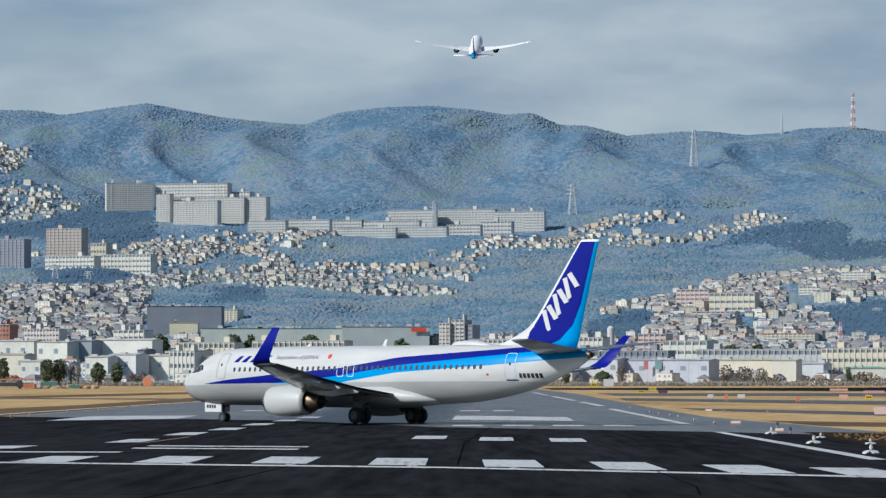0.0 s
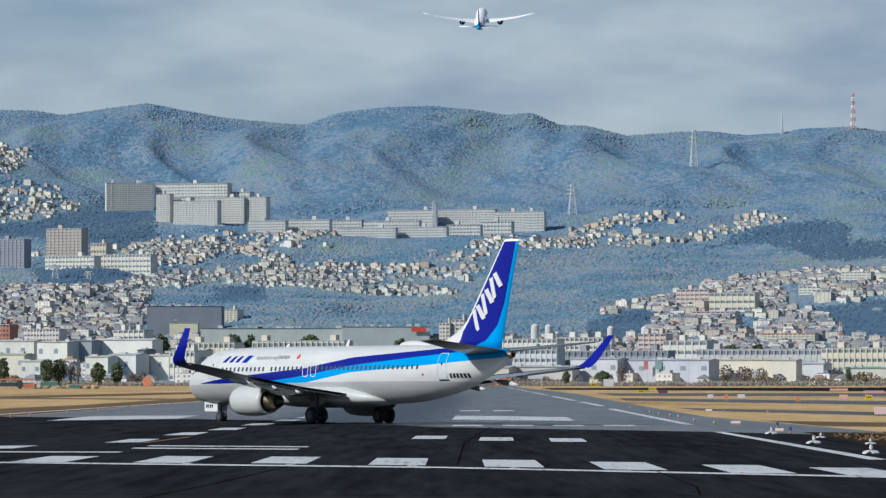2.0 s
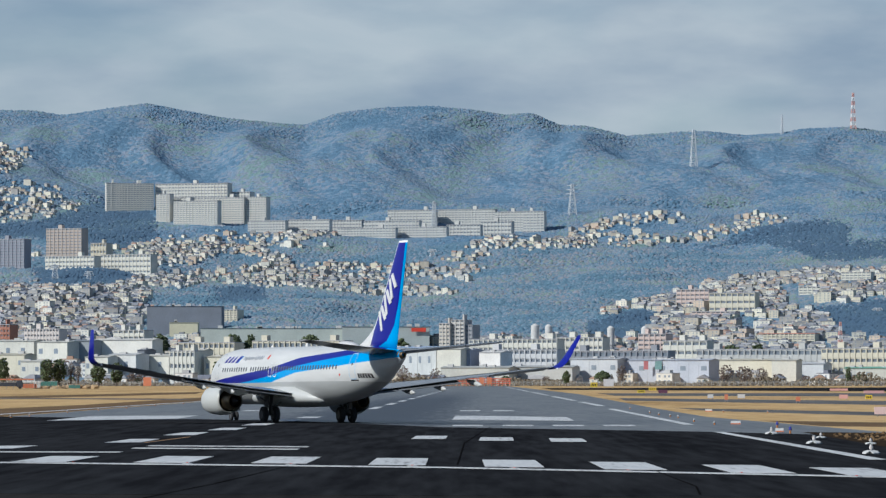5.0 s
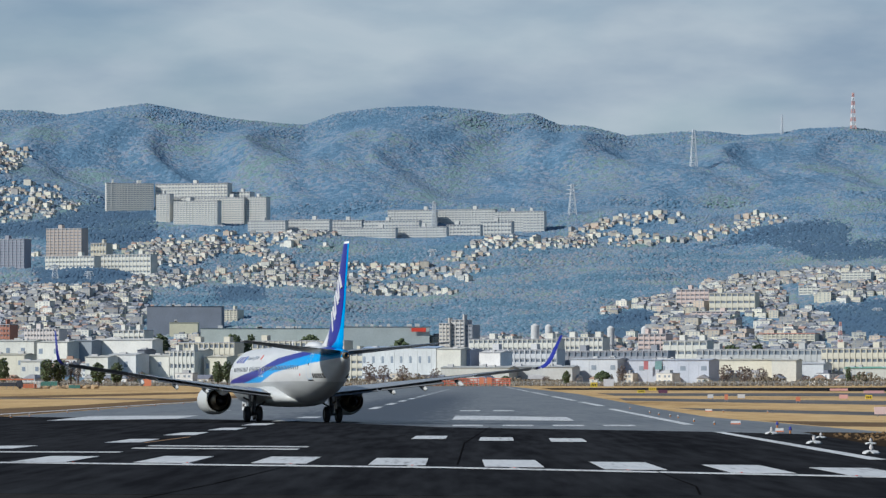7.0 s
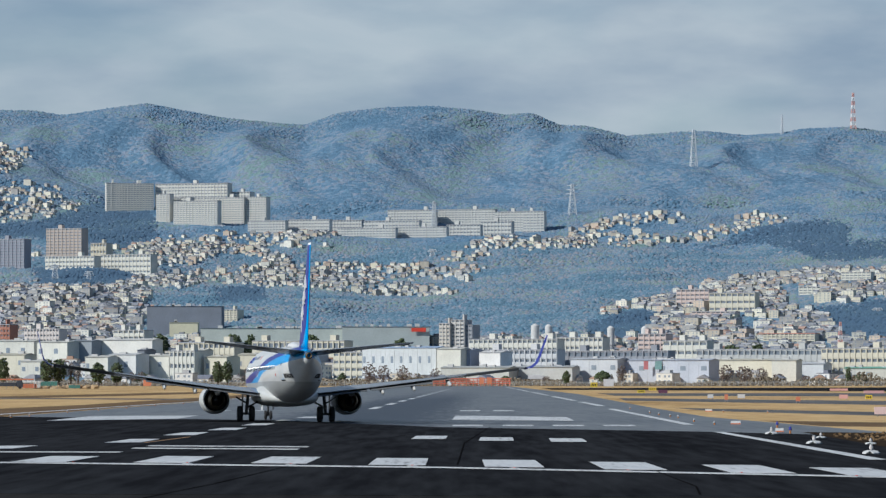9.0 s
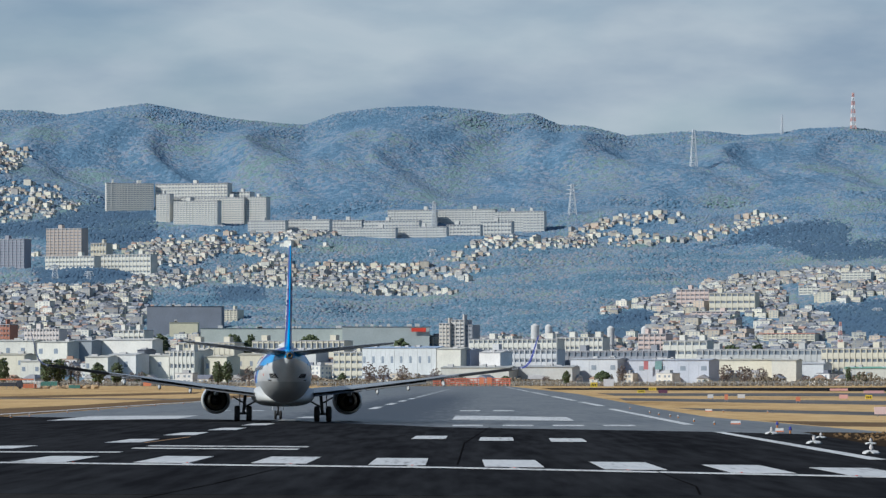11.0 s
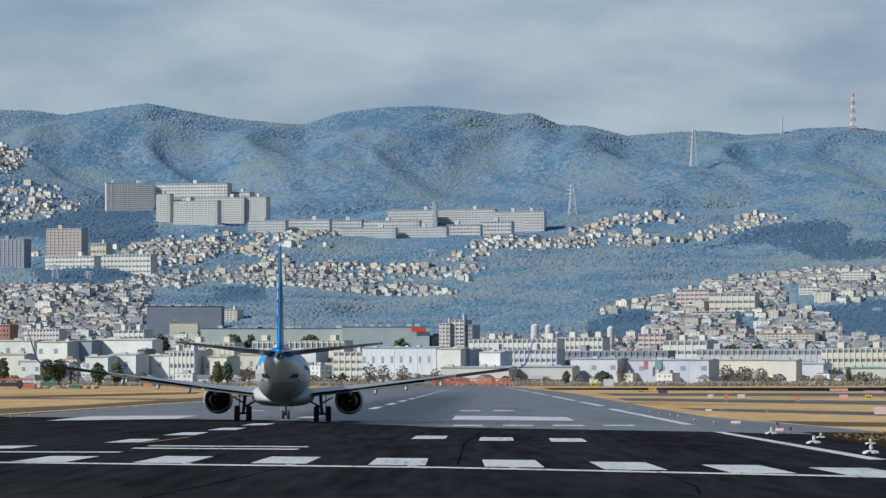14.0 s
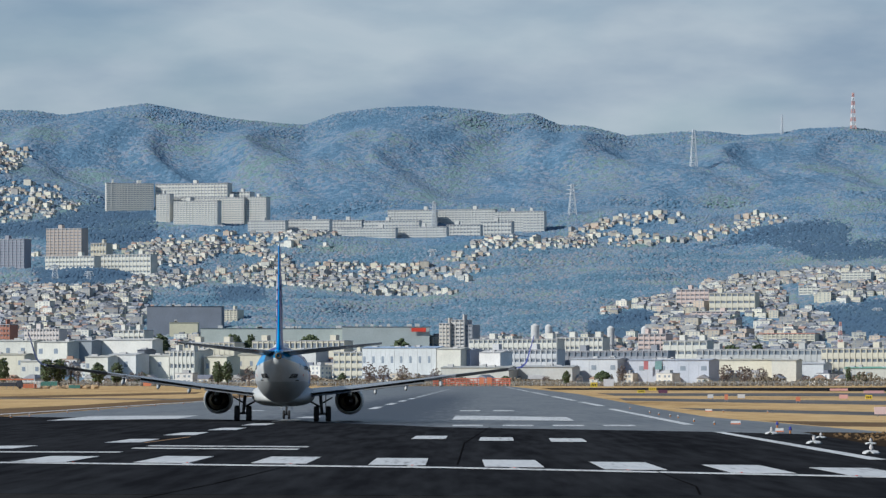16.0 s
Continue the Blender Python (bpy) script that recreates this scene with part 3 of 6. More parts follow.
def outline(points, side, width, mat, name, parent, label=""):
    """A closed painted line on the body."""
    n0 = len(points)
    cs, cz = sum(p[0] for p in points) / n0, sum(p[1] for p in points) / n0
    hs, hz = max(abs(p[0] - cs) for p in points), max(abs(p[1] - cz) for p in points)
    ring = dense(points)
    n = len(ring)
    v = [on_skin(s, z, side, 0.016) for s, z in ring]
    v += [on_skin(cs + (s - cs) * (1 - width / hs), cz + (z - cz) * (1 - width / hz), side, 0.016) for s, z in ring]
    f = [(i, (i + 1) % n, n + (i + 1) % n, n + i) for i in range(n)]
    return part(name, mesh(name, v, f, mat), parent, label)


def rounded(s0, z0, s1, z1, r, k=3):
    pts = []
    for cx, cz, a0 in ((s1 - r, z1 - r, 0), (s0 + r, z1 - r, 90), (s0 + r, z0 + r, 180), (s1 - r, z0 + r, 270)):
        for i in range(k + 1):
            a = radians(a0 + 90 * i / k)
            pts.append((cx + r * math.cos(a), cz + r * math.sin(a)))
    return pts


def wheel(parent, l, s, r, w):
    """A tyre with its rim; its own axle is its origin."""
    prof = [(-0.5 * w, 0.55 * r), (-0.5 * w, 0.8 * r), (-0.38 * w, 0.96 * r), (-0.18 * w, r), (0.18 * w, r), (0.38 * w, 0.96 * r), (0.5 * w, 0.8 * r), (0.5 * w, 0.55 * r)]
    n = 28
    rings = [[(x, q * math.cos(2 * math.pi * k / n), q * math.sin(2 * math.pi * k / n)) for k in range(n)] for x, q in prof]
    hub = part("wheel", mesh("tyre", *loft(rings, cap=False), M["tyre"], True), parent, "black rubber tyre", Matrix.Translation(P(s, l, r)))
    rr = [[(x, q * math.cos(2 * math.pi * k / 16), q * math.sin(2 * math.pi * k / 16)) for k in range(16)] for x, q in ((-0.42 * w, 0.1 * r), (-0.46 * w, 0.57 * r), (0.46 * w, 0.57 * r), (0.42 * w, 0.1 * r))]
    part("rim", mesh("rim", *loft(rr), M["rim"]), hub, "dark metal wheel rim")
    return hub


WHEELS = []


def airliner():
    a = thing("airliner", "white twin-jet airliner with blue stripes, turning on the runway", "airplane")
    n = 40
    rings = []
    ss = sorted(set([f[0] for f in FUS] + list(np.arange(1, 37, 1.0))))
    for s in ss:
        c, r, w = body_at(s)
        rings.append([P(s, w * math.cos(t), c + r * math.sin(t)) for t in [2 * math.pi * k / n for k in range(n)]])
    part("fuselage", mesh("fuselage", *loft(rings), M["livery"], True), a, "glossy white fuselage with blue stripes and grey belly")
    # wing body fairing
    rings = []
    for s, w, zt, zb in ((11.8, 0.9, 1.9, 1.42), (12.8, 1.7, 2.3, 1.2), (14.5, 2.15, 2.6, 1.08), (18, 2.3, 2.7, 1.05), (21.5, 2.2, 2.7, 1.1), (23.5, 1.75, 2.3, 1.25), (25, 1.0, 1.9, 1.4)):
        c, r = (zt + zb) / 2, (zt - zb) / 2
        rings.append([P(s, w * math.copysign(abs(math.cos(t)) ** 0.75, math.cos(t)), c + r * math.copysign(abs(math.sin(t)) ** 0.8, math.sin(t))) for t in [2 * math.pi * k / 32 for k in range(32)]])
    part("belly_fairing", mesh("belly_fairing", *loft(rings), M["cowl"], True), a, "pale grey wing root fairing")
    for side in (1, -1):
        wing = surface("wing", [(13.0, 1.2, 1.95, 8.3, 0.095), (13.6, 1.9, 2.02, 7.6, 0.09), (15.75, 5.8, 2.48, 5.55, 0.08), (18.4, 10.5, 3.05, 3.75, 0.075), (20.9, 14.5, 3.58, 2.35, 0.075), (22.2, 16.75, 3.88, 1.72, 0.08)], side, M["wing_grey"], a, "grey wing with a bright leading edge")
        wing.location.y = -0.9
        tip = surface("winglet", [(22.2, 16.75, 3.88, 1.72, 0.10), (22.55, 17.15, 4.0, 1.6, 0.09), (22.95, 17.45, 4.3, 1.4, 0.08), (23.5, 17.6, 4.75, 1.2, 0.08), (25.1, 17.95, 6.25, 0.65, 0.075)], side, M["blue"], a, "upswept deep blue winglet")
        tip.location.y = -0.9
        # leading edge slats of bright metal
        v, f = [], []
        for (s0, l0, z0), (s1, l1, z1) in (((15.72, 5.9, 2.5), (22.1, 16.6, 3.87)),):
            ra = [P(s0 + d, l0 * side, z0 + h) for d, h in ((0.30, 0.2), (0.02, 0.06), (-0.05, 0.0), (0.02, -0.06), (0.3, -0.14))]
            rb = [P(s1 + d * 0.6, l1 * side, z1 + h * 0.55) for d, h in ((0.30, 0.2), (0.02, 0.06), (-0.05, 0.0), (0.02, -0.06), (0.3, -0.14))]
            v, f = loft([ra, rb], cap=False, closed=False)
        part("slat", mesh("slat", v, f, M["metal"], True), wing, "polished metal leading edge")
        # flaps and aileron, each a panel along the trailing edge, slightly lowered
        for nm, la, lb, drop in (("flap", 2.1, 5.6, 0.22), ("flap", 5.9, 10.2, 0.20), ("aileron", 12.5, 16.2, -0.16)):
            q = []
            for l in (la, lb):
                te = float(np.interp(l, [1.9, 5.8, 10.5, 14.5, 16.75], [21.2, 21.3, 22.15, 23.25, 23.92]))
                zz = float(np.interp(l, [1.9, 5.8, 10.5, 14.5, 16.75], [2.02, 2.48, 3.05, 3.58, 3.88]))
                ch = float(np.interp(l, [1.9, 5.8, 16.75], [1.55, 1.25, 0.5]))
                q.append([P(te - ch, side * l, zz + (0.10 if drop > 0 else 0.14)), P(te + (0.28 if drop > 0 else 0.08), side * l, zz - drop), P(te + (0.26 if drop > 0 else 0.06), side * l, zz - drop - 0.03), P(te - ch, side * l, zz - (0.16 if drop > 0 else 0.05))])
            part(nm, mesh(nm, *loft(q), M["wing_grey"]), wing, "grey trailing edge " + nm)
        for l in (6.7, 8.9, 11.4):
            te = float(np.interp(l, [5.8, 10.5, 14.5], [21.3, 22.15, 23.25]))
            zz = float(np.interp(l, [5.8, 10.5, 14.5], [2.48, 3.05, 3.58]))
            rings = [[P(te + d, side * l + w * math.cos(t), zz - 0.22 + dz + h * math.sin(t)) for t in [2 * math.pi * k / 10 for k in range(10)]] for d, dz, w, h in ((-2.0, 0.1, 0.03, 0.03), (-1.4, 0.0, 0.11, 0.14), (-0.7, -0.08, 0.14, 0.2), (0.2, -0.2, 0.12, 0.19), (0.8, -0.24, 0.03, 0.05))]
            part("flap_fairing", mesh("flap_fairing", *loft(rings), M["cowl"], True), wing, "pale grey flap track fairing")
        # engine
        L0, Z0 = 4.83 * side, 1.5
        eng = part("engine", mesh("nacelle", *revolve([(11.75, 0.93), (11.9, 0.99), (12.4, 1.06), (13.2, 1.09), (14.2, 1.07), (15.0, 0.98), (15.45, 0.88), (15.42, 0.84), (14.6, 0.84), (12.8, 0.8)], L0, Z0, squash=0.95), M["cowl"], True), a, "pale grey rounded engine cowl")
        eng.location.y = -1.6
        part("inlet_lip", mesh("inlet_lip", *revolve([(12.3, 0.78), (11.85, 0.82), (11.68, 0.87), (11.7, 0.92), (11.9, 0.995)], L0, Z0, squash=0.95), M["metal"], True), eng, "polished metal inlet lip")
        # near-black fan, cone and duct stand in for shade inside the engine
        part("fan", mesh("fan", *revolve([(12.75, 0.8), (12.7, 0.25), (12.3, 0.02)], L0, Z0), M["dark"], True), eng, "dark fan face")
        part("core_nozzle", mesh("core_nozzle", *revolve([(14.4, 0.72), (15.4, 0.66), (16.4, 0.47), (16.42, 0.42), (15.4, 0.4)], L0, Z0), M["hot_metal"], True), eng, "heat-stained metal exhaust nozzle")
        part("exhaust_cone", mesh("exhaust_cone", *revolve([(15.0, 0.4), (16.3, 0.3), (17.0, 0.03)], L0, Z0), M["dark"], True), eng, "dark exhaust cone")
        part("fan_duct", mesh("fan_duct", *revolve([(14.6, 0.85), (14.5, 0.6)], L0, Z0), M["dark"]), eng, "dark bypass duct")
        pr = [[P(s, L0 + w, zt), P(s, L0 - w, zt), P(s, L0 - w * 0.8, zb), P(s, L0 + w * 0.8, zb)] for s, w, zt, zb in ((12.9, 0.05, 2.58, 2.45), (14.0, 0.17, 2.6, 2.2), (15.6, 0.2, 2.5, 2.0), (17.5, 0.17, 2.35, 1.85), (19.2, 0.04, 2.2, 2.05))]
        part("pylon", mesh("pylon", *loft(pr), M["cowl"]), eng, "pale grey engine pylon")
        surface("stabilizer", [(33.2, 0.3, 4.68, 4.2, 0.10), (34.0, 1.3, 4.8, 3.7, 0.10), (36.9, 7.05, 5.49, 1.55, 0.09)], side, M["wing_grey"], a, "grey horizontal stabilizer")
        # cabin windows
        pts0 = rounded(-0.11, -0.165, 0.11, 0.165, 0.085)
        k = 0
        for i in range(46):
            s = 6.75 + 0.508 * i
            if i in (11, 20):
                continue
            z = 3.71 + 0.0066 * (s - 6.75)
            w, al = skin(s, z)
            if k == 0:
                me = mesh("cabin_window", [(0, -x, y) for x, y in pts0] + [(-0.016, -x * 0.9, y * 0.94) for x, y in pts0], [tuple(range(16, 32))] + [(j, (j + 1) % 16, 16 + (j + 1) % 16, 16 + j) for j in range(16)], M["cabin_glass"])
                k = me
            part("cabin_window", k, a, "", Matrix.Translation(P(s, side * (w - 0.002), z)) @ pose(0, 0, 0, 0, 0, 0 if side > 0 else 180) @ pose(0, 0, 0, 0, math.degrees(al), 0))
        # doors
        for nm, s0, z0, s1, z1, col in (("cabin_door", 4.95, 3.05, 5.85, 4.85, "panel_line"), ("cabin_door", 31.55, 3.02, 32.4, 4.78, "door_line"), ("emergency_exit", 16.65, 3.2, 17.3, 4.2, "white"), ("emergency_exit", 17.6, 3.2, 18.25, 4.2, "white")):
            outline(rounded(s0, z0, s1, z1, 0.16), side, 0.05 if col != "panel_line" else 0.03, M[col], nm, a, "door outlined by a painted line")
        plate(rounded(5.28, 3.95, 5.42, 4.15, 0.06), side, M["glass"], "door_window", a)
        plate(rounded(31.9, 3.95, 32.03, 4.14, 0.06), side, M["glass"], "door_window", a)
        plate([(31.6, 2.93), (32.5, 2.93), (32.5, 3.0), (31.6, 3.0)], side, M["dark"], "door_sill", a)
        # flight deck windows
        for q in ([(1.35, 3.48), (2.1, 3.5), (2.25, 4.02), (1.75, 3.98)], [(2.18, 3.51), (2.8, 3.58), (2.77, 4.05), (2.32, 4.03)], [(2.87, 3.61), (3.25, 3.74), (3.1, 4.03), (2.85, 4.05)]):
            plate(q, side, M["glass"], "flight_deck_window", a, "dark flight deck window")
        # registration, unread: plain bars; company mark: plain slanted shapes; red disc
        for i in range(6):
            s0 = 32.65 + 0.29 * i
            plate([(s0, 3.12), (s0 + 0.2, 3.12), (s0 + 0.2, 3.42), (s0, 3.42)], side, M["dark"], "registration_bar", a, "dark registration lettering bar")
        for i in range(3):
            s0 = 6.5 + 0.78 * i
            plate([(s0, 4.22), (s0 + 0.45, 4.22), (s0 + 0.75, 4.66), (s0 + 0.45, 4.66)], side, M["blue"], "company_mark", a, "deep blue slanted mark")
        plate([(8.95, 4.2), (9.5, 4.2), (9.95, 4.7), (9.4, 4.7)], side, M["blue"], "company_mark", a, "deep blue slanted mark")
        plate([(9.5, 4.2), (9.6, 4.2), (10.05, 4.7), (9.95, 4.7)], side, M["sky_blue"], "company_mark", a, "light blue slanted mark")
        plate(rounded(15.45, 4.43, 15.8, 4.77, 0.17), side, M["red"], "red_disc", a, "small red disc")
        plate(rounded(30.1, 3.25, 30.28, 3.43, 0.09), side, M["red"], "red_disc", a, "small red disc")
        cu = bpy.data.curves.new("slogan", "FONT")
        cu.body, cu.size, cu.extrude, cu.shear = "Inspiration of JAPAN", 0.47, 0.004, 0.25
        cu.materials.append(M["panel_line"])
        w, al = skin(12.0, 4.53)
        nrm = Vector((-side * math.cos(al), 0, math.sin(al)))
        ax = Vector((0, -side, 0))
        ay = nrm.cross(ax)
        m4 = Matrix((ax, ay, nrm)).transposed().to_4x4()
        s_from = 10.55 if side > 0 else 14.95
        m4.translation = Vector(P(s_from, side * skin(12, 4.42)[0], 4.42)) + nrm * 0.045
        part("slogan", cu, a, "grey lettering along the cabin roof", m4)
        # main gear
        leg = part("main_gear", mesh("main_gear", *join(tube(P(SP, 2.86 * side, 0.5), P(SP - 0.1, 2.7 * side, 2.2), 0.12), tube(P(SP, 2.35 * side, 0.56), P(SP, 3.37 * side, 0.56), 0.09), tube(P(SP, 2.8 * side, 1.0), P(SP, 1.2 * side, 1.9), 0.07), tube(P(SP + 0.25, 2.86 * side, 0.6), P(SP + 0.4, 2.86 * side, 1.2), 0.05), tube(P(SP, 2.9 * side, 1.35), P(SP, 3.6 * side, 1.75), 0.06)), M["grey"], True), a, "grey steel landing gear leg")
        part("gear_door", mesh("gear_door", *boxes([(min(P(0, 3.1 * side, 0)[0], P(0, 3.16 * side, 0)[0]), -0.4, 0.95, max(P(0, 3.1 * side, 0)[0], P(0, 3.16 * side, 0)[0]), 0.35, 1.95)]), M["grey"]), leg, "grey gear door")
        for d in (-0.43, 0.43):
            WHEELS.append((wheel(a, 2.88 * side + d, SP, 0.56, 0.40), 0.56, P(SP, 2.88 * side + d, 0.56)))
        WHEELS.append((wheel(a, 0.2 * side, 4.0, 0.34, 0.19), 0.34, P(4.0, 0.2 * side, 0.34)))
        part("nose_gear_door", mesh("nose_gear_door", *boxes([(-0.42 * side - 0.02, SP - 4.1, 0.72, -0.42 * side + 0.02, SP - 2.45, 1.45)]), M["white"]), a, "white nose gear door with dark lettering bars")
        for i in range(4):
            x = -0.42 * side + (-0.026 if side > 0 else 0.022)
            part("door_number_bar", mesh("door_number_bar", *boxes([(x, SP - 3.55 + 0.24 * i, 0.98, x + 0.004, SP - 3.38 + 0.24 * i, 1.22)]), M["dark"]), a, "dark lettering bar")
        part("position_light", mesh("position_light", *tube(P(24.9, 16.85 * side, 3.9), P(25.15, 16.85 * side, 3.9), 0.07, 0.03), M["white"]), a, "small white wingtip light")
    part("nose_gear", mesh("nose_gear", *join(tube(P(4.0, 0, 0.3), P(3.85, 0, 1.6), 0.08), tube(P(4.0, -0.25, 0.34), P(4.0, 0.25, 0.34), 0.05), tube(P(3.9, 0, 1.0), P(5.0, 0, 1.5), 0.05)), M["grey"], True), a, "grey steel nose gear leg")
    # fin with dorsal fillet
    rings = []
    for z, s0, s1, t in ((5.0, 31.4, 36.55, 0.26), (5.6, 31.9, 36.75, 0.25), (6.4, 32.5, 36.95, 0.22), (7.4, 33.3, 37.2, 0.19), (9.8, 35.07, 37.82, 0.14), (12.0, 36.7, 38.4, 0.09), (12.24, 36.95, 38.44, 0.06)):
        rings.append([P(s0 + (s1 - s0) * x, t * y, z) for x, y in ((0, 0), (0.03, 0.35), (0.12, 0.75), (0.3, 1.0), (0.55, 0.9), (0.8, 0.5), (1, 0.05), (1, -0.05), (0.8, -0.5), (0.55, -0.9), (0.3, -1.0), (0.12, -0.75), (0.03, -0.35))])
    fin = part("fin", mesh("fin", *loft(rings), M["fin_livery"], True), a, "tall deep blue tail fin with white slanted mark")
    rings = []
    for s, h, w in ((29.6, 5.3, 0.02), (30.6, 5.62, 0.1), (31.6, 6.05, 0.16), (32.35, 6.45, 0.19), (33.0, 7.0, 0.16)):
        rings.append([P(s, w, 5.0), P(s, w * 0.8, (5.0 + h) / 2), P(s, 0.02, h), P(s, -0.02, h), P(s, -w * 0.8, (5 + h) / 2), P(s, -w, 5.0)])
    part("dorsal_fin", mesh("dorsal_fin", *loft(rings), M["white"], True), fin, "white dorsal fillet of the fin")
    for side in (1, -1):
        for i in range(6):
            s0, z0 = 33.72 + 0.44 * i, 7.25 + 0.53 * i
            q = [(s0, z0 + 0.3), (s0 + 0.36, z0 + 0.42), (s0 + 0.78, z0 - 0.9), (s0 + 0.46, z0 - 1.12)]
            if i % 2:
                q = [(s0 - 0.08, z0 + 0.05), (s0 + 0.3, z0 + 0.22), (s0 + 1.0, z0 - 0.68), (s0 + 0.62, z0 - 0.82)]
            v = [P(s, side * (d + 0.2 - 0.019 * max(0, z - 7.4)), z) for d in (-0.05, 0.016) for s, z in q]
            part("company_mark", mesh("company_mark", v, [(4, 5, 6, 7), (0, 1, 5, 4), (1, 2, 6, 5), (2, 3, 7, 6), (3, 0, 4, 7)], M["white"]), fin, "white slanted mark")
    part("tail_cone", mesh("tail_cone", *revolve([(37.4, 0.34), (37.75, 0.2), (37.9, 0.17), (37.85, 0.12), (37.5, 0.1)], 0, 4.64), M["hot_metal"], True), a, "dark metal exhaust at the tail")
    rings = [[P(s, w * math.cos(t), 5.3 + h * max(0, math.sin(t))) for t in [2 * math.pi * k / 16 for k in range(16)]] for s, w, h in ((25.6, 0.1, 0.03), (26.0, 0.45, 0.26), (26.8, 0.55, 0.36), (28.0, 0.5, 0.33), (28.9, 0.3, 0.15), (29.4, 0.05, 0.02))]
    part("antenna_dome", mesh("antenna_dome", *loft(rings), M["white"], True), a, "white antenna dome on the roof")
    for s, z, h in ((19.2, 5.33, 0.45), (12.0, 5.33, 0.2)):
        part("antenna_blade", mesh("antenna_blade", *loft([[P(s, 0.03, z), P(s + 0.35, 0.02, z), P(s + 0.35, -0.02, z), P(s, -0.03, z)], [P(s + 0.3, 0.015, z + h), P(s + 0.5, 0.01, z + h), P(s + 0.5, -0.01, z + h), P(s + 0.3, -0.015, z + h)]]), M["white"]), a, "small white antenna blade")
    part("tail_skid", mesh("tail_skid", *loft([[P(33.3, 0.1, 3.1), P(33.3, -0.1, 3.1), P(34.4, -0.08, 3.4), P(34.4, 0.08, 3.4)], [P(33.7, 0.06, 2.9), P(33.7, -0.06, 2.9), P(34.3, -0.05, 3.05), P(34.3, 0.05, 3.05)]]), M["grey"]), a, "small grey tail skid")
    return a


AIRLINER = airliner()


# ---- the departing airliner, climbing away ----
def climber():
    a = thing("departing_airliner", "white twin-jet airliner with a blue tail climbing away", "airplane")
    Q = lambda s, l, z: (-l, 26.0 - s, z)
    white = plain("white_paint_far", (0.86, 0.86, 0.86), (0.82, 0.82, 0.82), rough=0.4)
    st = [(0, 0, 0.1), (1.5, 0.1, 1.5), (4, 0.3, 2.4), (8, 0.4, 2.9), (36, 0.4, 2.9), (42, 0.8, 2.5), (48, 1.4, 1.7), (53, 1.9, 0.9), (56, 2.1, 0.35)]
    rings = [[Q(s, r * math.cos(t), c + r * math.sin(t)) for t in [2 * math.pi * k / 28 for k in range(28)]] for s, c, r in st]
    v, f = loft(rings)
    w = [1 if i // 28 >= 6 else 0 for i in range(len(f))]
    part("fuselage", mesh("fuselage", v, f, [white, M["sky_blue"]], True, w), a, "white fuselage with a light blue tail")
    for side in (1, -1):
        def surf(nm, secs, mat, lab, par=a):
            rings = []
            for s, l, z, c, t in secs:
                rings.append([Q(x, y * side, h) for x, y, h in foil((s, l, z), c, t, (1, 0.05))])
            return part(nm, mesh(nm, *loft(rings), mat, True), par, lab)
        surf("wing", [(18.5, 1.5, -0.6, 12.0, 0.11), (21, 5, 0.0, 9.2, 0.11), (25.2, 11, 1.2, 6.2, 0.10), (30, 19, 3.2, 4.3, 0.09), (34.2, 26, 5.4, 2.6, 0.09), (37.2, 29.6, 6.8, 0.9, 0.08)], white, "white upswept wing")
        surf("stabilizer", [(47.5, 0.5, 1.9, 5.6, 0.1), (53.2, 9.9, 2.8, 1.9, 0.09)], white, "white horizontal stabilizer")
        prof = [(16.2, 1.4), (16.6, 1.6), (18.5, 1.65), (21.5, 1.35), (21.3, 1.25), (19.5, 1.2)]
        rr = [[Q(s, 9.9 * side + r * math.cos(t), -1.7 + r * 0.9 * math.sin(t)) for t in [2 * math.pi * k / 20 for k in range(20)]] for s, r in prof]
        eng = part("engine", mesh("engine", *loft(rr), M["blue"], True), a, "deep blue engine cowl")
        rr = [[Q(s, 9.9 * side + r * math.cos(t), -1.7 + r * 0.9 * math.sin(t)) for t in [2 * math.pi * k / 16 for k in range(16)]] for s, r in ((19, 1.3), (22.8, 0.7), (24.0, 0.1))]
        part("nozzle", mesh("nozzle", *loft(rr), M["dark"], True), eng, "dark exhaust nozzle")
        part("pylon", mesh("pylon", *loft([[Q(17.5, 9.9 * side + 0.2, -0.9), Q(17.5, 9.9 * side - 0.2, -0.9), Q(17.5, 9.9 * side - 0.2, -1.6), Q(17.5, 9.9 * side + 0.2, -1.6)], [Q(25, 9.9 * side + 0.1, -0.3), Q(25, 9.9 * side - 0.1, -0.3), Q(25, 9.9 * side - 0.1, -1.0), Q(25, 9.9 * side + 0.1, -1.0)]]), white), eng, "white engine pylon")
    rings = [[Q(s0, 0.02, z), Q(s0 + (s1 - s0) * 0.3, t, z), Q(s1, 0.03, z), Q(s1, -0.03, z), Q(s0 + (s1 - s0) * 0.3, -t, z)] for z, s0, s1, t in ((2.5, 44, 53.0, 0.42), (7, 49.2, 55.2, 0.3), (11.6, 53.4, 57.2, 0.18))]
    part("fin", mesh("fin", *loft(rings), M["blue"], True), a, "deep blue tail fin")
    return a


CLIMBER = climber()
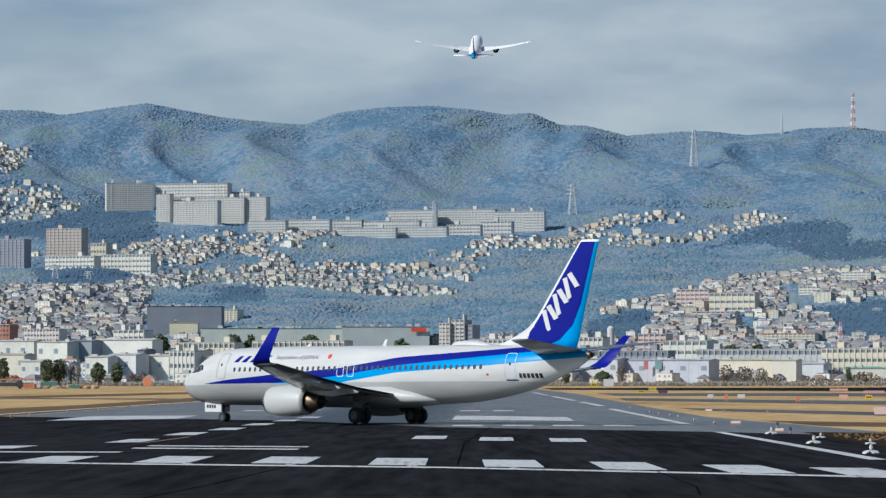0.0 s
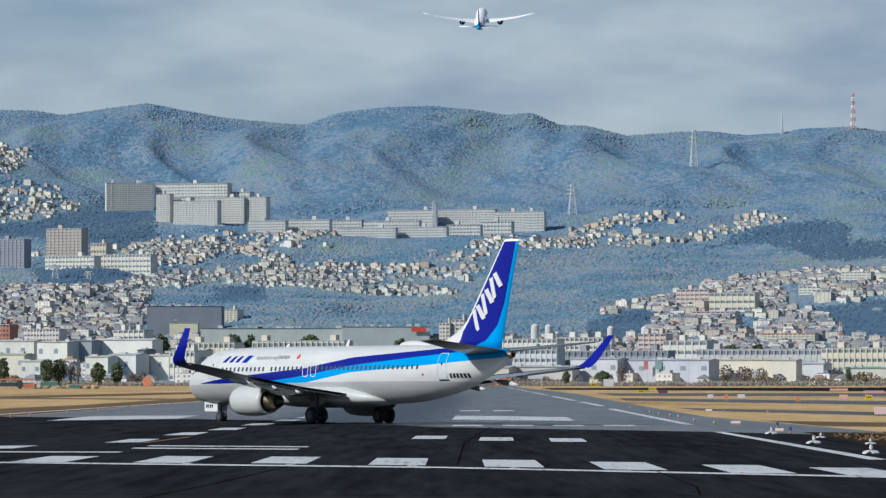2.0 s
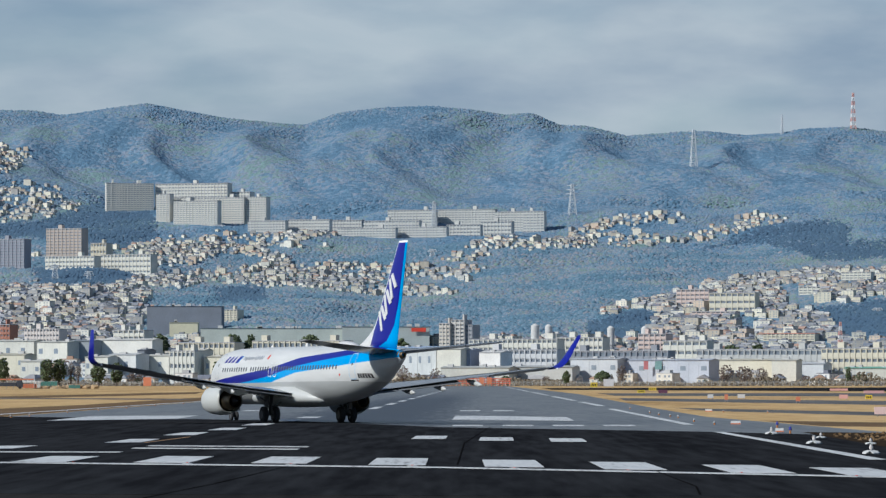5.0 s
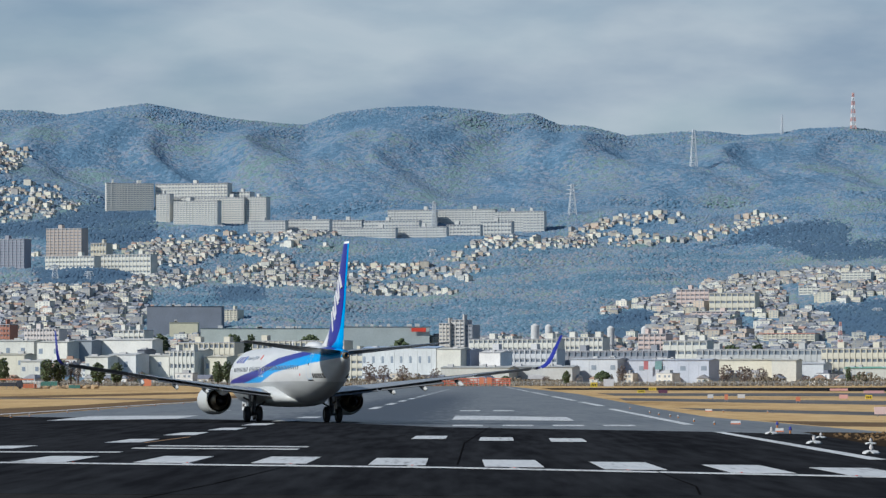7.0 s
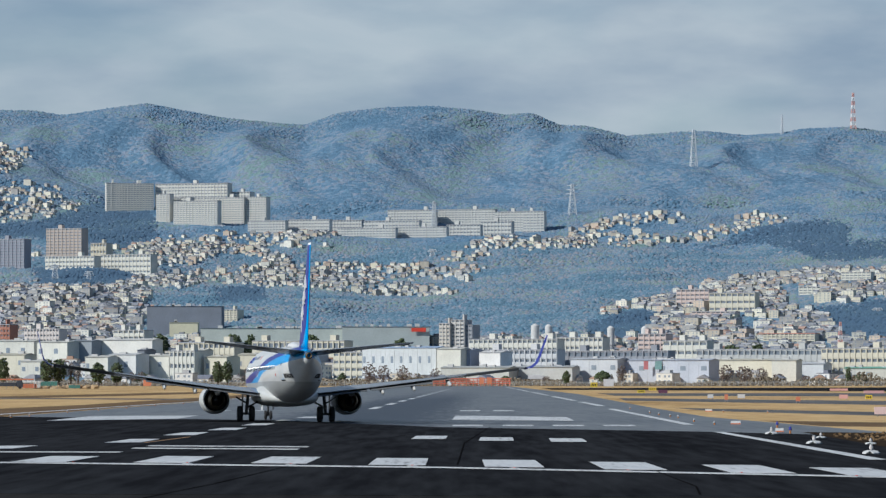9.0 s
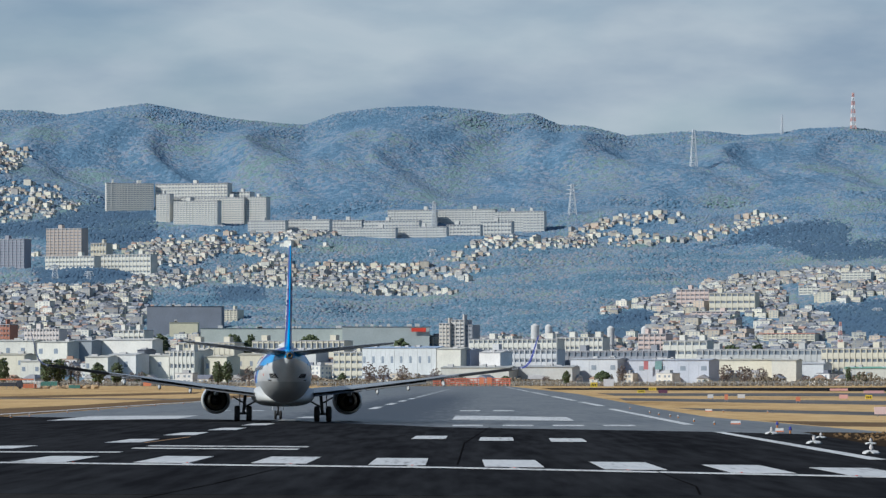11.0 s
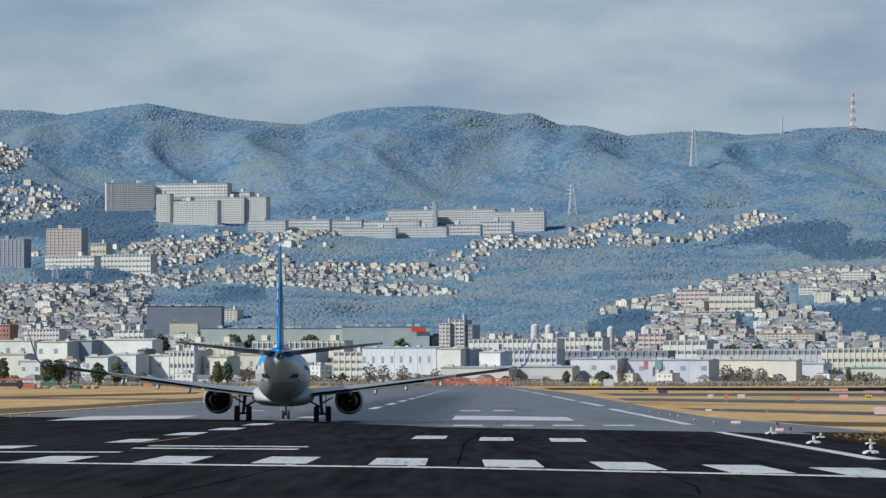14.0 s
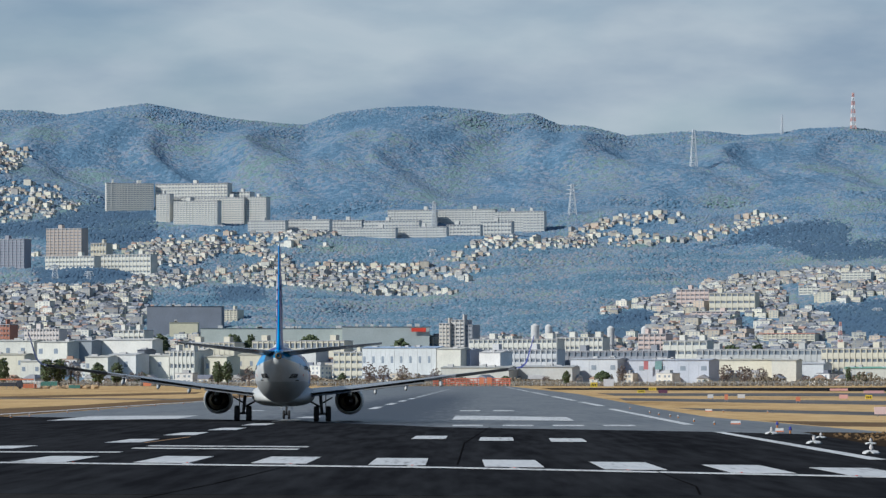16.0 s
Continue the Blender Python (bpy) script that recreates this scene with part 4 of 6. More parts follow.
# ---- woods and houses on the hills ----
TOWNS = [  # share of the ground built on, and the outline by column and row of the camera's view
    (0.8, [(-60, 512), (60, 508), (130, 512), (255, 508), (262, 525), (258, 545), (250, 575), (215, 590), (190, 604), (-60, 604)]),
    (0.6, [(150, 446), (215, 443), (262, 432), (300, 425), (440, 420), (470, 436), (462, 452), (380, 455), (355, 462), (340, 470), (300, 468), (270, 475), (262, 452), (185, 448)]),
    (0.3, [(395, 407), (480, 404), (590, 414), (590, 428), (540, 440), (470, 440), (400, 425)]),
    (0.62, [(460, 440), (520, 455), (500, 470), (640, 468), (760, 470), (800, 478), (850, 478), (830, 497), (700, 492), (600, 498), (540, 510), (420, 500), (370, 498), (330, 508), (210, 508), (240, 498), (300, 488), (380, 478), (455, 470), (440, 455)]),
    (0.6, [(530, 502), (640, 500), (770, 510), (815, 518), (760, 524), (650, 522), (580, 514)]),
    (0.6, [(786, 467), (800, 455), (870, 446), (850, 460), (800, 470)]),
    (0.6, [(828, 432), (870, 426), (960, 428), (1040, 424), (1040, 438), (950, 440), (830, 440)]),
    (0.6, [(1010, 412), (1050, 402), (1052, 390), (1110, 385), (1200, 378), (1222, 390), (1150, 396), (1090, 402), (1060, 428), (1010, 428)]),
    (0.4, [(1060, 410), (1170, 412), (1200, 418), (1300, 398), (1312, 384), (1380, 382), (1395, 392), (1340, 402), (1300, 415), (1240, 428), (1170, 434), (1080, 436)]),
    (0.75, [(1120, 545), (1130, 535), (1180, 528), (1240, 512), (1260, 505), (1296, 492), (1380, 488), (1410, 480), (1620, 478), (1620, 525), (1560, 522), (1530, 528), (1500, 535), (1450, 540), (1420, 548), (1450, 560), (1480, 590), (1480, 606), (1150, 606), (1165, 580), (1160, 570), (1180, 558), (1150, 548)]),
    (0.5, [(1060, 560), (1090, 548), (1110, 542), (1110, 550), (1065, 563)]),
    (0.5, [(-60, 262), (20, 264), (55, 270), (50, 285), (20, 305), (-60, 308)]),
    (0.5, [(-60, 322), (60, 328), (110, 338), (105, 350), (50, 348), (-60, 350)]),
    (0.45, [(-60, 353), (40, 356), (140, 363), (140, 369), (110, 378), (40, 390), (-60, 392)]),
    (0.35, [(-60, 445), (60, 452), (75, 462), (-60, 470)]),
]
GROVES = [[(1380, 505), (1410, 500), (1425, 525), (1450, 520), (1455, 545), (1400, 552), (1380, 535)], [(1450, 545), (1500, 540), (1600, 525), (1600, 590), (1490, 600), (1470, 575)], [(1300, 565), (1345, 560), (1345, 600), (1300, 598)],
          [(360, 458), (440, 452), (465, 462), (450, 474), (370, 476)], [(255, 515), (330, 512), (340, 535), (262, 540)], [(345, 508), (470, 505), (470, 530), (340, 535)]]
# slopes painted darker for a cloud's shadow, and some dark groves
SHADED_DARK_WOODS = [[(1235, 444), (1300, 424), (1345, 402), (1400, 395), (1470, 390), (1505, 398), (1500, 430), (1600, 420), (1600, 452), (1490, 462), (1440, 458), (1400, 440), (1340, 429), (1290, 434)],
            [(-60, 402), (60, 392), (110, 378), (180, 356), (262, 364), (276, 392), (276, 432), (190, 442), (150, 430), (60, 420), (-60, 424)], [(380, 512), (465, 508), (470, 530), (390, 534)], [(60, 478), (300, 474), (210, 500), (70, 506)],
            [(1450, 545), (1500, 540), (1600, 525), (1600, 598), (1490, 600), (1470, 575)], [(1040, 575), (1060, 566), (1140, 548), (1180, 560), (1160, 580), (1110, 600), (1040, 606)]]


BLOCKED = []  # footprints of large buildings: x, y, radius


M["wall_mix"] = picks("house_walls", [(0.7, 0.67, 0.55), (0.6, 0.56, 0.44), (0.68, 0.67, 0.6), (0.45, 0.41, 0.34), (0.66, 0.63, 0.51), (0.38, 0.37, 0.35), (0.72, 0.68, 0.57), (0.56, 0.46, 0.36)])
M["roof_mix"] = picks("house_roofs", [(0.2, 0.215, 0.24), (0.3, 0.31, 0.33), (0.17, 0.185, 0.22), (0.38, 0.38, 0.4), (0.24, 0.26, 0.3), (0.42, 0.28, 0.22), (0.21, 0.24, 0.3), (0.56, 0.55, 0.53), (0.3, 0.31, 0.34), (0.19, 0.2, 0.24)])
M["wall_mix_o"] = picks("house_walls_near", [(0.76, 0.73, 0.66), (0.64, 0.59, 0.5), (0.74, 0.73, 0.7), (0.52, 0.47, 0.4), (0.7, 0.67, 0.6), (0.42, 0.4, 0.38)], object_random=True)
M["roof_mix_o"] = picks("house_roofs_near", [(0.2, 0.215, 0.24), (0.32, 0.32, 0.34), (0.18, 0.19, 0.23), (0.42, 0.28, 0.2), (0.42, 0.41, 0.41), (0.24, 0.26, 0.31), (0.5, 0.5, 0.5)], object_random=True)
# panes paled in colour to stand in for haze
M["pane"] = plain("hazed_window_pane", (0.27, 0.31, 0.36), (0.2, 0.235, 0.28), rough=0.3, spec=0.3)


def house_parts(w, d, h, style):
    """Walls, roof and panes of one house, each as vertices and faces, standing at the origin."""
    walls = box(-w / 2, -d / 2, -3.0, w / 2, d / 2, h)
    o = 0.5
    if style == 0:  # gable along x
        r = h + 0.32 * d
        rv = [(-w / 2 - o, -d / 2 - o, h - 0.1), (w / 2 + o, -d / 2 - o, h - 0.1), (w / 2 + o, d / 2 + o, h - 0.1), (-w / 2 - o, d / 2 + o, h - 0.1), (-w / 2 - o, 0, r), (w / 2 + o, 0, r)]
        rf = [(0, 1, 5, 4), (2, 3, 4, 5), (0, 4, 3), (1, 2, 5), (3, 2, 1, 0)]
    elif style == 1:  # hip
        r = h + 0.3 * d
        rv = [(-w / 2 - o, -d / 2 - o, h - 0.1), (w / 2 + o, -d / 2 - o, h - 0.1), (w / 2 + o, d / 2 + o, h - 0.1), (-w / 2 - o, d / 2 + o, h - 0.1), (-w / 5, 0, r), (w / 5, 0, r)]
        rf = [(0, 1, 5, 4), (2, 3, 4, 5), (0, 4, 3), (1, 2, 5), (3, 2, 1, 0)]
    elif style == 2:  # gable towards the street
        r = h + 0.3 * w
        rv = [(-w / 2 - o, -d / 2 - o, h - 0.1), (w / 2 + o, -d / 2 - o, h - 0.1), (w / 2 + o, d / 2 + o, h - 0.1), (-w / 2 - o, d / 2 + o, h - 0.1), (0, -d / 2 - o, r), (0, d / 2 + o, r)]
        rf = [(0, 4, 5, 3), (1, 2, 5, 4), (0, 1, 4), (2, 3, 5), (3, 2, 1, 0)]
    else:  # flat with parapet
        rv, rf = boxes([(-w / 2 - 0.15, -d / 2 - 0.15, h, w / 2 + 0.15, d / 2 + 0.15, h + 0.5), (-w / 6, -d / 6, h + 0.5, w / 5, d / 5, h + 2.2)])
    panes = []
    floors = max(1, int(h / 2.8))
    for k in range(floors):
        for x in (-0.3 * w, 0.05 * w, 0.3 * w):
            panes.append((x - 0.7, -d / 2 - 0.06, 0.8 + 2.8 * k, x + 0.7, -d / 2 + 0.05, 2.1 + 2.8 * k))
        for y in (-0.2 * d, 0.2 * d):
            panes.append((-w / 2 - 0.06, y - 0.6, 0.8 + 2.8 * k, -w / 2 + 0.05, y + 0.6, 2.1 + 2.8 * k))
    return walls, (rv, rf), boxes(panes)


HOUSE_KINDS = []


def house_kind(w, d, h, style, label):
    a = thing("house", label, "house", pose(0, 0, -60), "houses on the hillside")
    wl, rf, pn = house_parts(w, d, h, style)
    wo = part("wall", mesh("wall", *wl, M["wall_mix_o"]), a)
    part("roof", mesh("roof", *rf, M["roof_mix_o"]), a)
    for i in range(0, len(pn[0]), 8):
        part("window", mesh("window", pn[0][i:i + 8], [tuple(k - i for k in q) for q in pn[1][i // 8 * 6:i // 8 * 6 + 6]], M["pane"]), wo)
    return a


def within(poly, b, q):
    """Which of many view columns and rows lie in an outline."""
    c = np.zeros(len(b), bool)
    for (x0, y0), (x1, y1) in zip(poly, poly[1:] + poly[:1]):
        c ^= ((y0 > q) != (y1 > q)) & (b < (x1 - x0) * (q - y0) / ((y1 - y0) or 1e-9) + x0)
    return c


def settle():
    """Lots for houses in the towns, and trees on all other slopes, some painted dark for cloud shadow."""
    rng = np.random.default_rng(11)
    out = []
    for g, n, town, y0, y1 in ((5.6, 150000, True, 2500, 4830), (2.9, 330000, False, 2500, 4050), (3.2, 300000, False, 4050, 4830)):
        y = y0 + (y1 - y0) * rng.random(n) ** 0.85
        x = rng.uniform(-1, 1, n) * 0.114 * y
        _, one = np.unique((x / g).astype(int) * 100003 + (y / g).astype(int), return_index=True)
        x, y = x[one], y[one]
        z = heights(x, y)
        b, q = 784 + F * x / y, 674 - (z - 2.94) * F / y
        # outlines fray by a few metres
        b, q = b + rng.normal(0, 5, len(b)), q + rng.normal(0, 2.5, len(q))
        share = np.where(q > 606, 0.6, 0.0)
        for s, p in TOWNS:
            share[within(p, b, q)] = s
        for p in GROVES:
            share[within(p, b, q)] = 0.0
        die = rng.random(len(x))
        keep = die < share * 0.85 if town else die < 1.0 - 0.72 * share
        keep &= np.abs(b - 784) < 840
        if not town:
            # on the high slopes single crowns show along the ridge alone
            keep &= (y < 4430) | (y > 4750)
        for bx, by, br in BLOCKED:
            keep &= (x - bx) ** 2 + (y - by) ** 2 > (br + (5 if town else 3)) ** 2
        dark = np.zeros(len(x), bool)
        for p in SHADED_DARK_WOODS:
            dark |= within(p, b, q)
        out.append(np.stack([x, y, z, dark], 1)[keep])
    spots = sorted(out[0][:, :3].tolist(), key=lambda s: s[1] + 0.15 * abs(s[0]))
    woods = np.concatenate(out[1:])
    return spots, woods[:, :3], woods[:, 3] > 0.5


def hills():
    rng = random.Random(5)
    nrng = np.random.default_rng(7)
    spots, trees, dark = settle()
    # small houses and yards just behind the airfield fence
    for k in range(90):
        y = rng.uniform(2366, 2455)
        spots.insert(0, (rng.uniform(-0.112, 0.112) * y, y, land(0, 2340)))
    kinds = [house_kind(8.5, 7.5, 5.6, 0, "two-storey house with pale walls and a pitched roof"), house_kind(7.5, 8.0, 5.8, 1, "two-storey house with pale walls and a hipped roof"),
             house_kind(7.0, 8.5, 6.0, 2, "narrow two-storey house with its gable to the street"), house_kind(11.0, 8.5, 8.6, 3, "three-storey white block of flats with a flat roof")]
    near, rest = spots[:290], spots[290:]
    used = set()
    for x, y, z in near:
        k = rng.choice((0, 1, 2, 2, 3))
        m = pose(x, y, z - (1.5 if y < 2460 else 0), 0, 0, rng.choice((-38, -30, -22, -14, -8, 52)) + rng.uniform(-6, 6))
        if k not in used:
            used.add(k)
            kinds[k].matrix_basis = m
        else:
            copy_thing(kinds[k], m)
    shapes = [house_parts(w, d, h, st) for w, d, h, st in ((8.5, 7.5, 5.6, 0), (7.5, 8, 5.8, 1), (7, 8.5, 6, 2), (9.5, 7, 5.2, 1), (12, 8.5, 8.6, 3), (8, 8, 6.0, 0), (16, 9, 11.5, 3))]
    V, FC, W = [], [], []
    for x, y, z in rest:
        sh = shapes[rng.choices(range(7), (5, 5, 4, 4, 4, 4, 1.2))[0]]
        a = radians(rng.choice((-38, -30, -22, -14, -8, 52)) + rng.uniform(-8, 8))
        ca, sa = math.cos(a), math.sin(a)
        sc = rng.uniform(0.5, 0.8) * (0.72 if y > 3400 else 0.95)
        for mi, (v, f) in enumerate(sh):
            if mi == 2 and y > 3900:
                continue
            n = len(V)
            V += [(x + sc * (px * ca - py * sa), y + sc * (px * sa + py * ca), z + sc * pz) for px, py, pz in v]
            FC += [tuple(i + n for i in q) for q in f]
            W += [mi] * len(f)
    ob = part("hillside_houses", mesh("hillside_houses", V, FC, [M["wall_mix"], M["roof_mix"], M["pane"]], False, W))
    tagged(ob, "dense rows of small pale houses with grey and brown roofs", "houses", "", "stuff")
    c = trees
    r = np.clip(nrng.lognormal(0.62, 0.3, len(c)), 0.9, 3.8)
    far = c[:, 1] > 4050
    c[:, 2] -= r * 0.25
    for pick, base, mat, tall, name, lab in ((far & ~dark, octa, "wood", 0.55, "woodland", "dense winter woodland of grey-green and brown crowns, blue haze painted in"), (~far & ~dark, octa, "copse", 0.6, "woodland", "dense winter woodland of grey-green and brown crowns, blue haze painted in"),
                                             (dark, octa, "shaded_dark_wood", 0.8, "conifer_wood", "dense dark blue-green wood, partly darkened by painted cloud shadow")):
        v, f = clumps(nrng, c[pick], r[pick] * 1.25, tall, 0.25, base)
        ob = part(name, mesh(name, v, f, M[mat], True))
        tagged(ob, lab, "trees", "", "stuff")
# ---- larger buildings ----
COL = {}
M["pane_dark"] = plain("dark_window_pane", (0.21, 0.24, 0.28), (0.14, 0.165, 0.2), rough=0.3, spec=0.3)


def colour(name, a, rough=0.75):
    if name not in COL:
        COL[name] = plain(name, a, tuple(c * 0.8 for c in a), rough=rough, big=0.08, small=0.9)
    return COL[name]


WHITE, CREAM, PINKISH = (0.68, 0.665, 0.59), (0.64, 0.6, 0.48), (0.62, 0.5, 0.45)


def slab(b0, b1, top, y, depth, floors, bays, col, label, name="apartment_building", turn=-22.0, roof=(0.42, 0.42, 0.44), fins=True, houses=1, bottom=None, flat=False, group=""):
    """A building between two columns of the camera's view, its top at a row of it, y metres off: end walls, a band on
    every floor, piers between bays, roof and stair heads.
    """
    w = (b1 - b0) * y / F / math.cos(radians(turn))
    cx = ((b0 + b1) / 2 - 784) * y / F
    z0 = min(land(cx - w / 2, y), land(cx + w / 2, y), land(cx, y)) - 1.0
    if y < 2500:
        z0 = 0.0
    zt = 2.94 + (674 - top) * y / F
    if bottom is not None:
        z0 = min(z0, 2.94 + (674 - bottom) * y / F)
    h = zt - z0
    BLOCKED.append((cx, y + depth / 2, max(w, depth) * 0.45))
    for k in (-0.3, 0.0, 0.3) if y < 3600 else ():
        BLOCKED.append((cx + k * w, y - 9, 0.2 * w + 3))
    if w > 40:
        for k in (-0.33, 0.33):
            BLOCKED.append((cx + k * w, y + depth / 2, depth))
    a = thing(name, label, "building", pose(cx, y, z0, 0, 0, turn), group)
    mw = colour("wall_%02d_%02d_%02d" % tuple(int(99 * c) for c in col), col)
    mr = colour("roof_%02d_%02d_%02d" % tuple(int(99 * c) for c in roof), roof)
    x0, x1 = -w / 2, w / 2
    if flat:
        part("wall", mesh("wall", *box(x0, 0, 0, x1, depth, h), mw), a)
    else:
        # far blocks take the paler pane: haze put into the colour
        part("glazing", mesh("glazing", *box(x0 + 0.3, 0.4, 0, x1 - 0.3, depth - 0.4, h - 0.2), M["pane_dark" if y < 3600 else "pane"]), a, "windows in rows, paled for haze in far blocks")
        part("wall", mesh("wall", *boxes([(x0, -0.1, 0, x0 + 0.35, depth, h), (x1 - 0.35, -0.1, 0, x1, depth, h), (x0 + 0.35, depth - 0.35, 0, x1 - 0.35, depth, h)]), mw), a)
        fh = h / floors
        band = mesh("floor_band", *boxes([(x0 + 0.35, -0.25, 0, x1 - 0.35, 0.5, fh * 0.56), (x0 + 0.35, 0.05, fh * 0.88, x1 - 0.35, 0.45, fh)]), mw)
        for k in range(floors):
            part("floor_band", band, a, "", Matrix.Translation((0, 0, k * fh)))
        if fins and bays > 1:
            pier = mesh("pier", *box(-0.38, -0.5, 0, 0.38, 0.42, h), mw)
            for k in range(1, bays):
                part("pier", pier, a, "", Matrix.Translation((x0 + w * k / bays, 0, 0)))
        # windows of the end that the sun lights
        ends = [(x0 - 0.06, depth * (j + 0.3) / 3, fh * (k + 0.3), x0 + 0.1, depth * (j + 0.65) / 3, fh * (k + 0.75)) for k in range(floors) for j in range(3)]
        tagged(part("end_windows", mesh("end_windows", *boxes(ends), M["pane"]), a), "small windows in the end wall", "", "", "stuff")
    part("roof", mesh("roof", *boxes([(x0 - 0.2, -0.4, h, x1 + 0.2, depth + 0.2, h + 0.5)]), mr), a, "flat roof")
    rng = random.Random(int(b0 * 7 + top))
    for k in range(houses):
        px = x0 + w * (k + rng.uniform(0.2, 0.8)) / max(1, houses)
        s = min(0.12 * w, 4.0)
        part("roof_house", mesh("roof_house", *box(px - s / 2, depth * 0.3, h + 0.5, px + s / 2, depth * 0.7, h + 0.5 + min(3.5, 0.18 * h + 1)), mw), a, "box on the roof")
    return a


def shed(b0, b1, top, y, depth, col, label, ribs=0, roof=None, turn=0.0, pitch=0.0):
    """A low hall with ribbed walls and a shallow roof."""
    w = (b1 - b0) * y / F / math.cos(radians(turn))
    cx = ((b0 + b1) / 2 - 784) * y / F
    z0 = 0.0 if y < 2500 else land(cx, y) - 2.0
    h = 2.94 + (674 - top) * y / F - z0
    BLOCKED.append((cx, y + depth / 2, max(w, depth) * 0.4))
    for k in (-0.4, -0.2, 0.0, 0.2, 0.4):
        BLOCKED.append((cx + k * w, y - 15, 0.12 * w + 6))
    a = thing("warehouse", label, "building", pose(cx, y, z0, 0, 0, turn))
    mw = colour("wall_%02d_%02d_%02d" % tuple(int(99 * c) for c in col), col)
    part("wall", mesh("wall", *box(-w / 2, 0, 0, w / 2, depth, h), mw), a)
    rc = roof or tuple(c * 0.85 for c in col)
    o = 0.6
    rv = [(-w / 2 - o, -o, h), (w / 2 + o, -o, h), (w / 2 + o, depth + o, h), (-w / 2 - o, depth + o, h), (-w / 2 - o, depth / 2, h + 0.3 + pitch), (w / 2 + o, depth / 2, h + 0.3 + pitch)]
    part("roof", mesh("roof", rv, [(0, 1, 5, 4), (2, 3, 4, 5), (0, 4, 3), (1, 2, 5), (3, 2, 1, 0)], colour("roof_%02d_%02d_%02d" % tuple(int(99 * c) for c in rc), rc)), a)
    rng = random.Random(int(b0 * 3 + top))
    for k in range(max(1, int(w / 9))):
        px, s = rng.uniform(-w / 2 + 2, w / 2 - 2), rng.uniform(0.8, 2.2)
        part("roof_unit", mesh("roof_unit", *box(px - s, depth * 0.3, h, px + s, depth * 0.3 + 2.5, h + 0.8 + rng.uniform(0.4, 1.6)), colour("roof_unit_grey", (0.5, 0.5, 0.5))), a, "grey plant box on the roof")
    if ribs and (int(b0) * 13 + int(top)) % 3 == 0:
        ribs = -ribs
    if ribs > 0:
        rib = mesh("rib", *box(-0.15, -0.1, 0, 0.15, 0, h - 0.3), mw)
        for k in range(ribs + 1):
            part("rib", rib, a, "", Matrix.Translation((-w / 2 + 0.2 + (w - 0.4) * k / ribs, 0, 0)))
        pane = mesh("window", *box(-0.26 * w / ribs, -0.08, h * 0.6, 0.26 * w / ribs, 0.05, h * 0.78), M["pane"])
        for k in range(0, ribs, 2):
            part("window", pane, a, "", Matrix.Translation((-w / 2 + w * (k + 0.5) / ribs, 0, 0)))
    return a


def lattice(b, top, y, width, colours, label, arms=3, name="pylon"):
    """A steel lattice tower standing on the hill."""
    x = (b - 784) * y / F
    z0 = land(x, y) - 1
    h = 2.94 + (674 - top) * y / F - z0
    a = thing(name, label, "tower", pose(x, y, z0, 0, 0, 12))
    n = max(5, int(h / (width * 0.8)))
    r = lambda t: width / 2 * (1 - 0.72 * t)
    for i in range(n):
        t0, t1 = i / n, (i + 1) / n
        segs = []
        cs = [(-1, -1), (1, -1), (1, 1), (-1, 1)]
        for k in range(4):
            (ax, ay), (bx, by) = cs[k], cs[(k + 1) % 4]
            p0, p1 = (ax * r(t0), ay * r(t0), h * t0), (ax * r(t1), ay * r(t1), h * t1)
            q0, q1 = (bx * r(t0), by * r(t0), h * t0), (bx * r(t1), by * r(t1), h * t1)
            tk = 0.2 + 0.004 * h
            segs += [tube(p0, p1, tk, n=4), tube(p0, q1, tk * 0.6, n=3), tube(q0, p1, tk * 0.6, n=3), tube(p1, q1, tk * 0.6, n=3)]
        part("lattice_section", mesh("lattice_section", *join(*segs), colour(*colours[i % len(colours)])), a)
    for k in range(arms):
        zz = h * (0.68 + 0.13 * k)
        s = width * (0.9 - 0.12 * k)
        part("cross_arm", mesh("cross_arm", *join(tube((-s, 0, zz), (s, 0, zz), 0.4, n=4), tube((-s, 0, zz), (0, 0, zz + h * 0.04), 0.13, n=3), tube((s, 0, zz), (0, 0, zz + h * 0.04), 0.13, n=3)), colour(*colours[0])), a)
    return a


def tank(b, w, top, y):
    x, r = (b - 784) * y / F, w * y / F / 2
    z0, zt = land(x, y) - 1, 2.94 + (674 - top) * y / F
    a = thing("water_tower", "white cylindrical water tower above the roofs", "tower", pose(x, y, z0))
    h = zt - z0
    part("tank", mesh("tank", *join(tube((0, 0, h * 0.45), (0, 0, h * 0.94), r, n=20), tube((0, 0, h * 0.94), (0, 0, h), r, r * 0.3, n=20)), colour("tank_white", (0.6, 0.6, 0.59)), False), a)
    part("shaft", mesh("shaft", *tube((0, 0, 0), (0, 0, h * 0.45), r * 0.75, n=16), colour("tank_white", (0.6, 0.6, 0.59))), a)


